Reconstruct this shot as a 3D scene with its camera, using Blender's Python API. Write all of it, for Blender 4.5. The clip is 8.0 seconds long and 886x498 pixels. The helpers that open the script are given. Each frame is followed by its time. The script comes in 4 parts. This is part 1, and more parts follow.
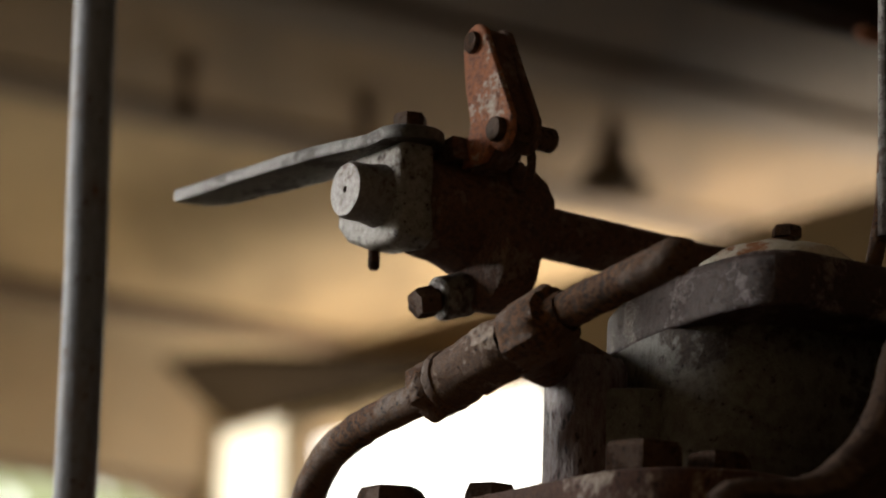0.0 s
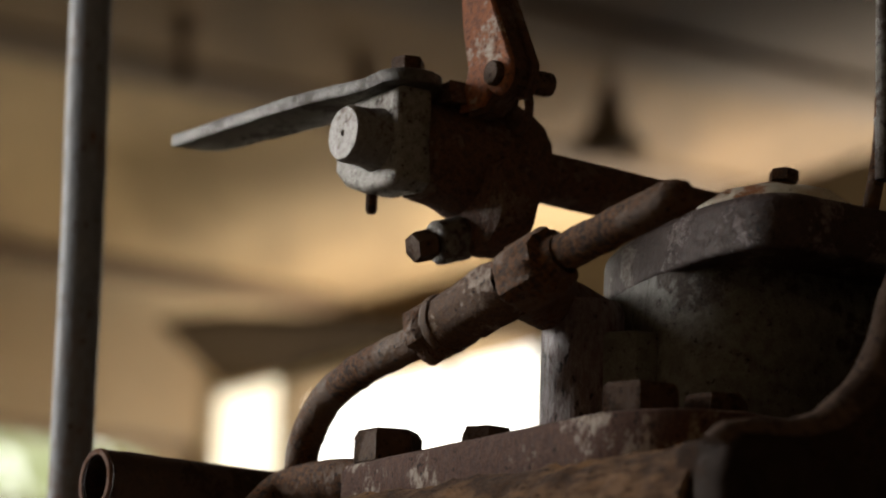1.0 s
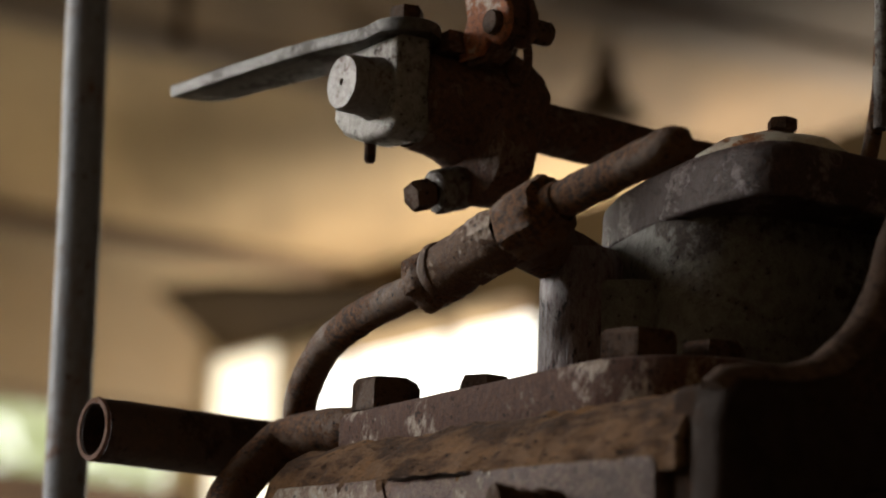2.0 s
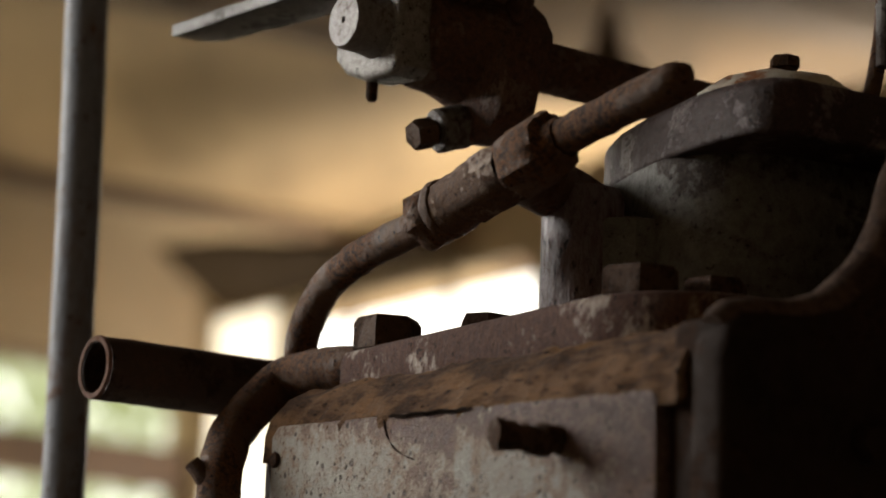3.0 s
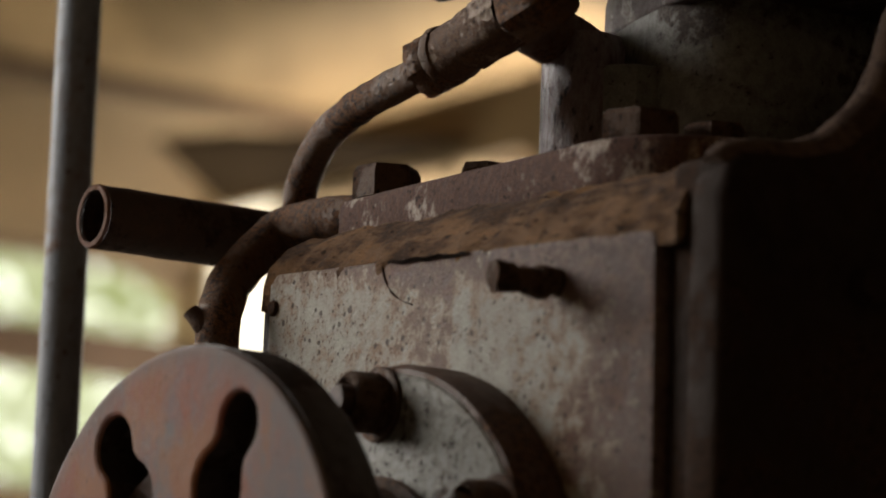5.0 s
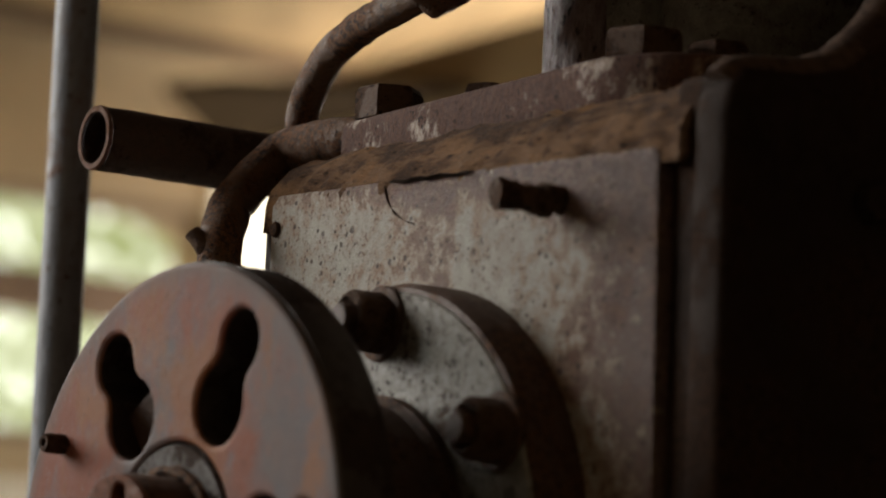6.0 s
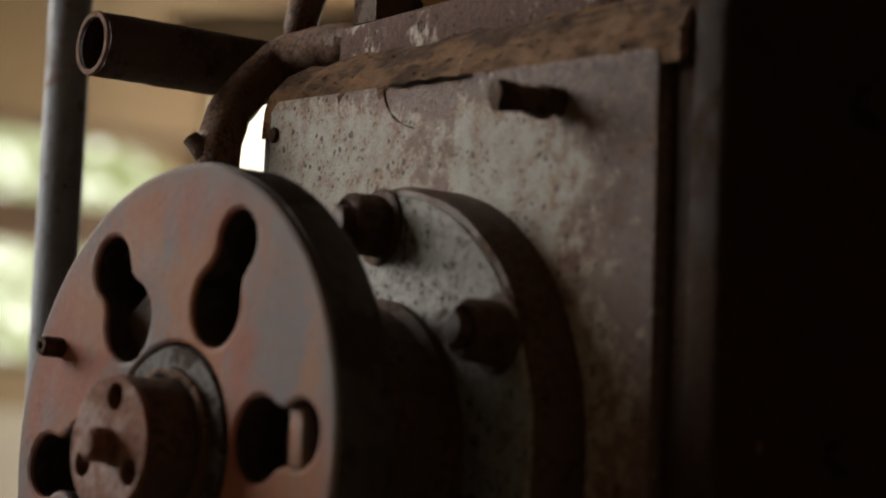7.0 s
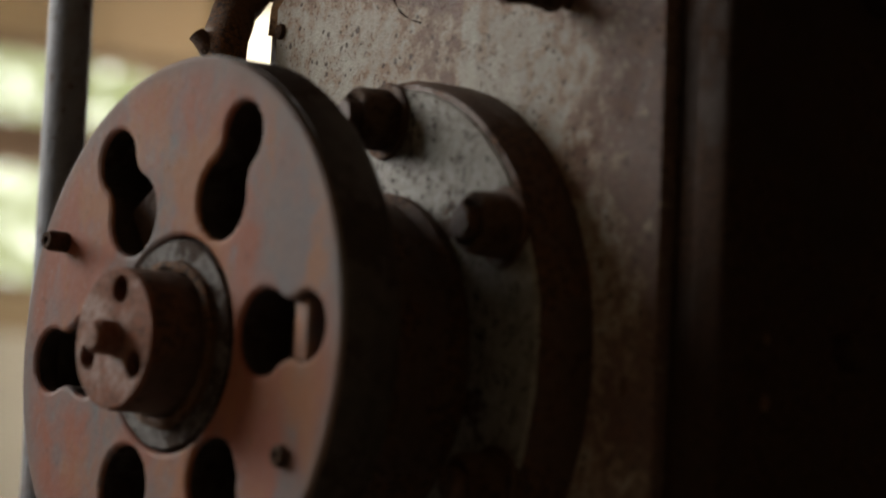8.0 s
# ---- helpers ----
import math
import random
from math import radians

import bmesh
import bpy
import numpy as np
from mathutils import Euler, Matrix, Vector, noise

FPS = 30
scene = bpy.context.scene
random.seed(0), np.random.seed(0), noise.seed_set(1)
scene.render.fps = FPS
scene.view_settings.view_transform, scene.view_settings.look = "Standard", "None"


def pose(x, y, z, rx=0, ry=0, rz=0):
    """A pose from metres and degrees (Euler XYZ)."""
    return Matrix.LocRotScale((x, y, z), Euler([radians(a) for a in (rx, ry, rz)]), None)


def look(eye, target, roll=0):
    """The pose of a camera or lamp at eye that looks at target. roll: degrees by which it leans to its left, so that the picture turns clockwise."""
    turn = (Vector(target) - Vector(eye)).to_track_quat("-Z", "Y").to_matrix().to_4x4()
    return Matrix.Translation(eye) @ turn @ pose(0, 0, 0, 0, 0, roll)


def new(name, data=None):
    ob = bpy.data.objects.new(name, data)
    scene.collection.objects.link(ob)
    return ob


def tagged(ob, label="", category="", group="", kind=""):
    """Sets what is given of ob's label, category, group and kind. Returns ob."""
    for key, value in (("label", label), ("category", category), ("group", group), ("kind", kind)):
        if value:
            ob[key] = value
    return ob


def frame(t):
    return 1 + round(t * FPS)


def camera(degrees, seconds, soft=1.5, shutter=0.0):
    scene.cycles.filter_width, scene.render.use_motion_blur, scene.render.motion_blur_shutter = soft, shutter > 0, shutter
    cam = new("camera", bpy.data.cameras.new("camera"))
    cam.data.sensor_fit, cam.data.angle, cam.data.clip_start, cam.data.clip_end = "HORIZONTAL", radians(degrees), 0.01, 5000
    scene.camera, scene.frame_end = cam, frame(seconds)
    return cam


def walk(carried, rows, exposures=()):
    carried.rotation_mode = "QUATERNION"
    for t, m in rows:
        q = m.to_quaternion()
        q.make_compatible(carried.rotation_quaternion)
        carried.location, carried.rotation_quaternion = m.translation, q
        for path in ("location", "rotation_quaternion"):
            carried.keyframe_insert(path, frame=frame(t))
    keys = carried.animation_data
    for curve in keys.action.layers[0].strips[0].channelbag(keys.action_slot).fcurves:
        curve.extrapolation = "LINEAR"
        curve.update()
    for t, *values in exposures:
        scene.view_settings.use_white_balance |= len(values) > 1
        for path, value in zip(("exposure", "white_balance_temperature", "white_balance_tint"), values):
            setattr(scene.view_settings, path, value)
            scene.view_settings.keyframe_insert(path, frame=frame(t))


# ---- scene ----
cam = camera(16.0, 8.0, 1.9)
PATH = [
    (0, (1.3423, -0.9141, 0.9846), (-0.2624, 0.1783, 1.4610), 1.72),
    (0.5, (1.3420, -0.9142, 0.9789), (-0.2667, 0.1831, 1.4447), 1.78),
    (1, (1.3415, -0.9141, 0.9730), (-0.2665, 0.1844, 1.4275), 1.83),
    (1.5, (1.3407, -0.9137, 0.9670), (-0.2657, 0.1853, 1.4125), 1.89),
    (3, (1.3371, -0.9111, 0.9480), (-0.2794, 0.1962, 1.3615), 2.07),
    (3.5, (1.3354, -0.9097, 0.9414), (-0.2820, 0.1977, 1.3417), 2.13),
    (4, (1.3336, -0.9081, 0.9347), (-0.2865, 0.2025, 1.3202), 2.20),
    (4.5, (1.3315, -0.9062, 0.9278), (-0.2897, 0.2069, 1.2952), 2.27),
    (6, (1.3238, -0.8989, 0.9062), (-0.3013, 0.2164, 1.2253), 2.50),
    (6.5, (1.3208, -0.8960, 0.8987), (-0.3074, 0.2215, 1.1986), 2.58),
    (7, (1.3176, -0.8928, 0.8911), (-0.3152, 0.2297, 1.1706), 2.66),
    (7.5, (1.3142, -0.8894, 0.8833), (-0.3194, 0.2344, 1.1413), 2.74),
    (8, (1.3105, -0.8857, 0.8754), (-0.3294, 0.2374, 1.1098), 2.83),
]
walk(cam, [(t, look(eye, target, roll)) for t, eye, target, roll in PATH])

# A long lens, held open: only the machine is sharp.
cam.data.dof.use_dof = True
cam.data.dof.focus_distance = 1.72
cam.data.dof.aperture_fstop = 6.3

# ---- light ----
SKY = bpy.data.worlds.new("sky")
scene.world = SKY
SKY.use_nodes = True
_n = SKY.node_tree.nodes
_sky = _n.new("ShaderNodeTexSky")
_sky.sky_type = "NISHITA"
_sky.sun_disc = False
_sky.sun_elevation = radians(40)
_sky.sun_rotation = radians(200)
SKY.node_tree.links.new(_sky.outputs["Color"], _n["Background"].inputs["Color"])
_n["Background"].inputs["Strength"].default_value = 0.1


def area_light(name, eye, target, w, h, power, colour):
    data = bpy.data.lights.new(name, "AREA")
    data.shape, data.size, data.size_y, data.energy, data.color = "RECTANGLE", w, h, power, colour
    ob = new(name, data)
    ob.matrix_world = look(eye, target)
    return ob


# daylight that enters through the openings of the hall, then one added ceiling fill
area_light("south_opening_light", (-5.0, -1.55, 2.65), (0.0, 0.0, 1.3), 2.4, 1.5, 150, (1.0, 0.95, 0.88))
area_light("south_window_light", (-2.25, -1.66, 2.38), (0.0, 0.0, 1.2), 1.05, 1.1, 55, (1.0, 0.965, 0.91))
area_light("west_window_light", (-12.0, 4.6, 2.7), (-9.0, 5.8, 4.2), 4.6, 1.2, 36, (1.0, 0.87, 0.62))
area_light("north_window_light", (-9.8, 6.30, 2.4), (-9.0, 0.0, 3.4), 2.6, 1.2, 10, (1.0, 0.90, 0.68))
# added lamp behind the partition, no window there: brightens the far ceiling
area_light("ceiling_fill_light", (-9.7, 10.6, 2.4), (-9.5, 7.4, 4.4), 3.4, 1.6, 720, (1.0, 0.90, 0.71))


# ---- materials ----
def mat_new(name):
    m = bpy.data.materials.new(name)
    m.use_nodes = True
    nt = m.node_tree
    return m, nt, nt.nodes["Principled BSDF"]


def nd(nt, kind, **ins):
    n = nt.nodes.new(kind)
    for k, v in ins.items():
        n.inputs[k.replace("_", " ")].default_value = v
    return n


def noise_tex(nt, coord, scale, detail=6.0, rough=0.6, distort=0.0):
    n = nd(nt, "ShaderNodeTexNoise", Scale=scale, Detail=detail, Roughness=rough, Distortion=distort)
    nt.links.new(coord, n.inputs["Vector"])
    return n.outputs["Fac"]


def ramp(nt, fac, stops):
    n = nt.nodes.new("ShaderNodeValToRGB")
    e = n.color_ramp.elements
    while len(e) < len(stops):
        e.new(0.5)
    for el, (p, c) in zip(e, stops):
        el.position = p
        el.color = (*c, 1) if len(c) == 3 else c
    nt.links.new(fac, n.inputs["Fac"])
    return n.outputs["Color"]


def mixc(nt, fac, a, b):
    n = nt.nodes.new("ShaderNodeMix")
    n.data_type = "RGBA"
    for sock, v in ((n.inputs[0], fac), (n.inputs[6], a), (n.inputs[7], b)):
        if isinstance(v, (tuple, list)):
            sock.default_value = (*v, 1)
        elif isinstance(v, (int, float)):
            sock.default_value = v
        else:
            nt.links.new(v, sock)
    return n.outputs[2]


def bw(v):
    return (v, v, v)


def grey(nt, fac, lo, hi):
    return ramp(nt, fac, [(lo, bw(0.0)), (hi, bw(1.0))])


def mathn(nt, op, a, b, c=None):
    n = nt.nodes.new("ShaderNodeMath")
    n.operation = op
    for k, v in enumerate((a, b, c)):
        if v is None:
            continue
        if isinstance(v, (int, float)):
            n.inputs[k].default_value = v
        else:
            nt.links.new(v, n.inputs[k])
    return n.outputs[0]


def worn_metal(name, paint, paint2, rust, rust2, cover=0.5, scale=14.0, rough=0.6, metal=0.0, bump=0.4, pits=0.5, streak=0.0, shift=(0, 0, 0), stains=(), soft=0.035, spec=0.5, grime=(), fs=260, dots=(), along=(1, 1, 1)):
    """Old paint over rusting iron. cover: how much of the paint is left; stains: (direction, start, length, amount) of rust that spreads along a direction; grime: the same for a purple-brown crust with an ochre fringe."""
    m, nt, b = mat_new(name)
    co = nt.nodes.new("ShaderNodeTexCoord").outputs["Object"]
    mp = nd(nt, "ShaderNodeMapping")
    mp.inputs["Location"].default_value = shift
    mp.inputs["Scale"].default_value = (along[0], along[1], along[2] * (1 - streak))
    nt.links.new(co, mp.inputs["Vector"])
    v = mp.outputs["Vector"]
    big = noise_tex(nt, v, scale, 3, 0.5, 0.3)
    mid = noise_tex(nt, v, scale * 6, 6, 0.65, 0.2)
    fine = noise_tex(nt, v, fs, 4, 0.65)
    grain = noise_tex(nt, v, 900, 3, 0.6)
    mask = mathn(nt, "MULTIPLY_ADD", mid, 0.55, mathn(nt, "MULTIPLY_ADD", fine, 0.22, big))
    for d, start, length, amount in stains:
        dot = nt.nodes.new("ShaderNodeVectorMath")
        dot.operation = "DOT_PRODUCT"
        nt.links.new(co, dot.inputs[0])
        dot.inputs[1].default_value = d
        mr = nd(nt, "ShaderNodeMapRange")
        mr.inputs["From Min"].default_value, mr.inputs["From Max"].default_value = start, start + length
        mr.inputs["To Max"].default_value = amount
        nt.links.new(dot.outputs["Value"], mr.inputs["Value"])
        mask = mathn(nt, "ADD", mask, mr.outputs[0])
    edge = 0.885 + (cover - 0.5) * 0.55
    where = grey(nt, mathn(nt, "SUBTRACT", mask, edge - 0.5), 0.505 - soft, 0.505 + soft)
    c_paint = mixc(nt, grey(nt, mid, 0.40, 0.60), paint, paint2)
    c_paint = mixc(nt, mathn(nt, "MULTIPLY", grey(nt, grain, 0.40, 0.62), 0.35), c_paint, tuple(c * 0.62 for c in paint2))
    c_rust = mixc(nt, grey(nt, fine, 0.42, 0.60), rust, rust2)
    c_rust = mixc(nt, mathn(nt, "MULTIPLY", grey(nt, grain, 0.44, 0.60), 0.45), c_rust, tuple(c * 0.5 for c in rust))
    halo = grey(nt, mathn(nt, "SUBTRACT", mask, edge - 0.5), 0.505 - 4 * soft, 0.505 + soft)
    stained = mixc(nt, mathn(nt, "MULTIPLY", halo, 0.55), c_paint, tuple(0.5 * (p + q) for p, q in zip(rust, rust2)))
    col = mixc(nt, where, stained, c_rust)
    if grime:
        g = mathn(nt, "MULTIPLY_ADD", mid, 1.7, mathn(nt, "MULTIPLY_ADD", fine, 0.9, mathn(nt, "MULTIPLY_ADD", big, 0.6, -1.49)))
        for d, start, length, amount in grime:
            dot = nt.nodes.new("ShaderNodeVectorMath")
            dot.operation = "DOT_PRODUCT"
            nt.links.new(co, dot.inputs[0])
            dot.inputs[1].default_value = d
            mr = nd(nt, "ShaderNodeMapRange")
            mr.inputs["From Min"].default_value, mr.inputs["From Max"].default_value = start, start + length
            mr.inputs["To Max"].default_value = amount
            nt.links.new(dot.outputs["Value"], mr.inputs["Value"])
            g = mathn(nt, "ADD", g, mr.outputs[0])
        crust = mixc(nt, grey(nt, mid, 0.40, 0.62), (0.074, 0.039, 0.041), (0.185, 0.098, 0.080))
        crust = mixc(nt, grey(nt, grain, 0.45, 0.60), crust, (0.085, 0.048, 0.042))
        col = mixc(nt, mathn(nt, "MULTIPLY", grey(nt, g, 0.20, 0.48), 0.55), col, (0.33, 0.200, 0.100))
        pale = col
        col = mixc(nt, mathn(nt, "MULTIPLY", grey(nt, g, 0.36, 0.60), 0.92), col, crust)
        col = mixc(nt, mathn(nt, "MULTIPLY", grey(nt, mathn(nt, "MULTIPLY_ADD", mid, 0.5, fine), 0.76, 0.86), 0.6), col, pale)
    spots = mathn(nt, "MULTIPLY", grey(nt, fine, 0.645 - 0.10 * pits, 0.675 - 0.10 * pits), grey(nt, mid, 0.42, 0.56))
    col = mixc(nt, spots, col, tuple(c * 0.4 for c in rust))
    if dots:
        holes = None
        for cells, size in dots:
            cell = nd(nt, "ShaderNodeTexVoronoi", Scale=cells, Randomness=1.0)
            bent = nt.nodes.new("ShaderNodeVectorMath")
            bent.operation = "MULTIPLY_ADD"
            wob = nd(nt, "ShaderNodeTexNoise", Scale=cells * 1.3, Detail=2.0)
            nt.links.new(co, wob.inputs["Vector"])
            nt.links.new(wob.outputs["Color"], bent.inputs[0])
            bent.inputs[1].default_value = bw(0.55 / cells)
            nt.links.new(co, bent.inputs[2])
            nt.links.new(bent.outputs["Vector"], cell.inputs["Vector"])
            pick = nt.nodes.new("ShaderNodeSeparateColor")
            nt.links.new(cell.outputs["Color"], pick.inputs[0])
            reach = mathn(nt, "MULTIPLY", grey(nt, pick.outputs[0], 0.55, 1.0), size)
            hole = grey(nt, mathn(nt, "MULTIPLY_ADD", mathn(nt, "SUBTRACT", reach, cell.outputs["Distance"]), 4.0, 0.5), 0.5, 0.72)
            holes = hole if holes is None else mathn(nt, "MAXIMUM", holes, hole)
        spots = mathn(nt, "MAXIMUM", spots, holes)
        col = mixc(nt, mathn(nt, "MULTIPLY", holes, 0.85), col, (0.060, 0.040, 0.030))
    nt.links.new(col, b.inputs["Base Color"])
    rr = mathn(nt, "MULTIPLY_ADD", where, 0.25, rough - 0.1)
    rr = mathn(nt, "MULTIPLY_ADD", mid, 0.2, rr)
    nt.links.new(rr, b.inputs["Roughness"])
    b.inputs["Metallic"].default_value = metal
    b.inputs["Specular IOR Level"].default_value = spec
    h = mathn(nt, "MULTIPLY_ADD", where, -0.30, mathn(nt, "MULTIPLY_ADD", fine, 0.8, mathn(nt, "MULTIPLY", grain, 0.25)))
    h = mathn(nt, "MULTIPLY_ADD", spots, -0.45, mathn(nt, "MULTIPLY_ADD", mid, 0.7, h))
    bp = nd(nt, "ShaderNodeBump", Strength=bump, Distance=0.0030)
    nt.links.new(h, bp.inputs["Height"])
    nt.links.new(bp.outputs["Normal"], b.inputs["Normal"])
    return m


def wheel_paint(name):
    """Thin red lead rubbed through to grey iron, more so along the rim and round the hub."""
    m, nt, b = mat_new(name)
    co = nt.nodes.new("ShaderNodeTexCoord").outputs["Object"]
    sep = nt.nodes.new("ShaderNodeSeparateXYZ")
    nt.links.new(co, sep.inputs[0])
    flat = nt.nodes.new("ShaderNodeCombineXYZ")
    nt.links.new(sep.outputs["X"], flat.inputs["X"])
    nt.links.new(mathn(nt, "SUBTRACT", sep.outputs["Z"], 1.0), flat.inputs["Z"])
    size = nt.nodes.new("ShaderNodeVectorMath")
    size.operation = "LENGTH"
    nt.links.new(flat.outputs[0], size.inputs[0])
    r = size.outputs["Value"]
    squash = nd(nt, "ShaderNodeMapping")
    squash.inputs["Scale"].default_value = (1.0, 1.0, 0.55)
    nt.links.new(co, squash.inputs["Vector"])
    v = squash.outputs["Vector"]
    big = noise_tex(nt, v, 17, 4, 0.55, 0.5)
    mid = noise_tex(nt, v, 62, 6, 0.65, 0.4)
    fine = noise_tex(nt, v, 240, 5, 0.7)
    scratch = noise_tex(nt, v, 520, 3, 0.6, 1.0)
    col = mixc(nt, grey(nt, mid, 0.36, 0.64), (0.132, 0.116, 0.120), (0.180, 0.128, 0.116))
    red = mathn(nt, "MULTIPLY_ADD", mid, 0.45, big)
    col = mixc(nt, mathn(nt, "MULTIPLY", grey(nt, red, 0.59, 0.79), 0.90), col, (0.262, 0.084, 0.048))
    rust = mathn(nt, "MULTIPLY_ADD", fine, 0.35, noise_tex(nt, v, 24, 3, 0.5, 0.2))
    col = mixc(nt, mathn(nt, "MULTIPLY", grey(nt, rust, 0.67, 0.82), 0.75), col, (0.285, 0.118, 0.046))
    worn = mathn(nt, "MULTIPLY", grey(nt, mathn(nt, "MULTIPLY_ADD", mid, 0.016, r), 0.136, 0.148), 0.75)
    hub = mathn(nt, "MULTIPLY", grey(nt, mathn(nt, "MULTIPLY_ADD", mid, 0.03, mathn(nt, "MULTIPLY", r, -1.0)), -0.056, -0.040), 0.65)
    col = mixc(nt, worn, col, (0.150, 0.136, 0.130))
    col = mixc(nt, hub, col, (0.138, 0.126, 0.124))
    col = mixc(nt, mathn(nt, "MULTIPLY", grey(nt, scratch, 0.60, 0.68), 0.35), col, (0.255, 0.200, 0.175))
    col = mixc(nt, mathn(nt, "MULTIPLY", grey(nt, fine, 0.60, 0.68), 0.55), col, (0.072, 0.046, 0.038))
    nt.links.new(col, b.inputs["Base Color"])
    nt.links.new(mathn(nt, "MULTIPLY_ADD", mid, 0.30, 0.50), b.inputs["Roughness"])
    b.inputs["Specular IOR Level"].default_value = 0.18
    bp = nd(nt, "ShaderNodeBump", Strength=0.35, Distance=0.002)
    nt.links.new(mathn(nt, "MULTIPLY_ADD", fine, 0.6, mid), bp.inputs["Height"])
    nt.links.new(bp.outputs["Normal"], b.inputs["Normal"])
    return m


RUST, RUST2 = (0.075, 0.036, 0.020), (0.16, 0.072, 0.032)
M_COVER = worn_metal("cover_paint", (0.405, 0.39, 0.335), (0.335, 0.317, 0.268), (0.235, 0.150, 0.108), (0.205, 0.128, 0.100), 0.86, 13, 0.62, 0, 0.8, 0.75, stains=(((1, 0, 0), 0.03, 0.20, 0.10),), soft=0.09, spec=0.35, grime=(((1, 0, 0), 0.080, 0.11, 0.62), ((0.15, 0, 1), 1.180, 0.026, 0.60), ((1, 0, 0), -0.045, 0.05, 0.30), ((1, 0, 0), 0.0235, 0.0015, -0.34), ((0, 0, 1), 1.02, 0.14, 0.12)), fs=400, dots=((210, 0.42), (95, 0.22)))
M_FLANGE = worn_metal("flange_paint", (0.30, 0.296, 0.26), (0.215, 0.205, 0.172), (0.075, 0.044, 0.030), (0.12, 0.072, 0.045), 0.84, 26, 0.56, 0, 0.7, 0.8, shift=(3, 1, 2), spec=0.35, dots=((170, 0.36),))
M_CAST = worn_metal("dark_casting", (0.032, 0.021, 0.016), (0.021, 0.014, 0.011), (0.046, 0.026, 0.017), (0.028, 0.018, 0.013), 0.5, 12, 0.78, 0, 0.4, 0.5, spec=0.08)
M_PLATE = worn_metal("plate_rust", (0.34, 0.27, 0.20), (0.20, 0.13, 0.095), (0.084, 0.042, 0.031), (0.122, 0.058, 0.036), 0.34, 30, 0.6, 0, 0.6, 0.6, streak=0.35, shift=(1, 5, 0), spec=0.3)
# dust on the casting, lightened further for the window light its edge catches
M_DUST_LIT = worn_metal("dusty_lit_casting", (0.115, 0.072, 0.048), (0.080, 0.050, 0.036), (0.050, 0.029, 0.021), (0.070, 0.042, 0.028), 0.52, 24, 0.8, 0, 0.6, 0.5, spec=0.2)
M_LEDGE = worn_metal("ledge_rust", (0.165, 0.085, 0.032), (0.260, 0.130, 0.044), (0.060, 0.036, 0.024), (0.110, 0.058, 0.030), 0.50, 34, 0.8, 0, 1.0, 0.5, soft=0.07, spec=0.2, along=(0.5, 1, 1.2))
M_BOLT = worn_metal("bolt_rust", (0.084, 0.047, 0.027), (0.118, 0.064, 0.034), (0.036, 0.021, 0.013), (0.100, 0.047, 0.022), 0.5, 40, 0.70, 0.0, 0.8, 0.5, spec=0.25)
M_PIPE = worn_metal("pipe_rust", (0.100, 0.053, 0.027), (0.150, 0.080, 0.036), (0.046, 0.026, 0.016), (0.215, 0.088, 0.028), 0.50, 30, 0.60, 0.0, 0.9, 0.6, spec=0.35)
M_BIGPIPE = worn_metal("bare_pipe", (0.060, 0.038, 0.026), (0.090, 0.052, 0.032), (0.030, 0.019, 0.014), (0.075, 0.036, 0.020), 0.55, 20, 0.55, 0.15, 0.5, 0.5)
M_PIPEEND = worn_metal("cut_pipe_end", (0.19, 0.10, 0.070), (0.13, 0.07, 0.05), RUST, RUST2, 0.6, 60, 0.8, 0.0, 0.3, 0.3, spec=0.15)
M_UNION = worn_metal("union_rust", (0.30, 0.215, 0.145), (0.18, 0.105, 0.058), (0.092, 0.047, 0.024), (0.150, 0.072, 0.030), 0.36, 38, 0.55, 0.1, 0.9, 0.6, shift=(2, 2, 1))
M_WHEEL = wheel_paint("wheel_paint")
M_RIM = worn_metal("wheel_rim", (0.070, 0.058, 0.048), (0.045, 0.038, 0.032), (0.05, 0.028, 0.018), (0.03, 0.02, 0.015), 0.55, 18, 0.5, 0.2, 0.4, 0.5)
M_RING = worn_metal("hub_ring", (0.135, 0.125, 0.118), (0.088, 0.079, 0.073), (0.040, 0.024, 0.017), (0.060, 0.038, 0.027), 0.55, 44, 0.7, 0.0, 0.6, 0.8, spec=0.25)
M_HUB = worn_metal("hub_steel", (0.23, 0.125, 0.090), (0.185, 0.082, 0.052), (0.20, 0.066, 0.030), (0.135, 0.060, 0.036), 0.45, 38, 0.6, 0.0, 0.4, 0.5, soft=0.08, spec=0.3)
M_HUBSIDE = worn_metal("hub_side_rust", (0.088, 0.044, 0.025), (0.060, 0.032, 0.020), (0.130, 0.058, 0.024), (0.038, 0.021, 0.014), 0.5, 26, 0.6, 0.1, 0.6, 0.5)
M_STEEL = worn_metal("worn_steel", (0.185, 0.175, 0.155), (0.125, 0.114, 0.098), (0.062, 0.040, 0.028), (0.095, 0.070, 0.052), 0.66, 34, 0.36, 0.15, 0.7, 0.9)
M_LEVER = worn_metal("lever_steel", (0.080, 0.075, 0.062), (0.050, 0.045, 0.036), (0.036, 0.025, 0.018), (0.052, 0.040, 0.030), 0.64, 34, 0.36, 0.15, 0.7, 0.9)
M_PLUNGER = worn_metal("plunger_steel", (0.200, 0.190, 0.176), (0.150, 0.138, 0.124), (0.085, 0.055, 0.042), (0.11, 0.078, 0.062), 0.74, 50, 0.40, 0.15, 0.5, 0.4)
M_BLOCK = worn_metal("block_steel", (0.250, 0.240, 0.215), (0.180, 0.168, 0.146), (0.085, 0.056, 0.040), (0.12, 0.088, 0.066), 0.78, 34, 0.42, 0.12, 0.7, 0.9)
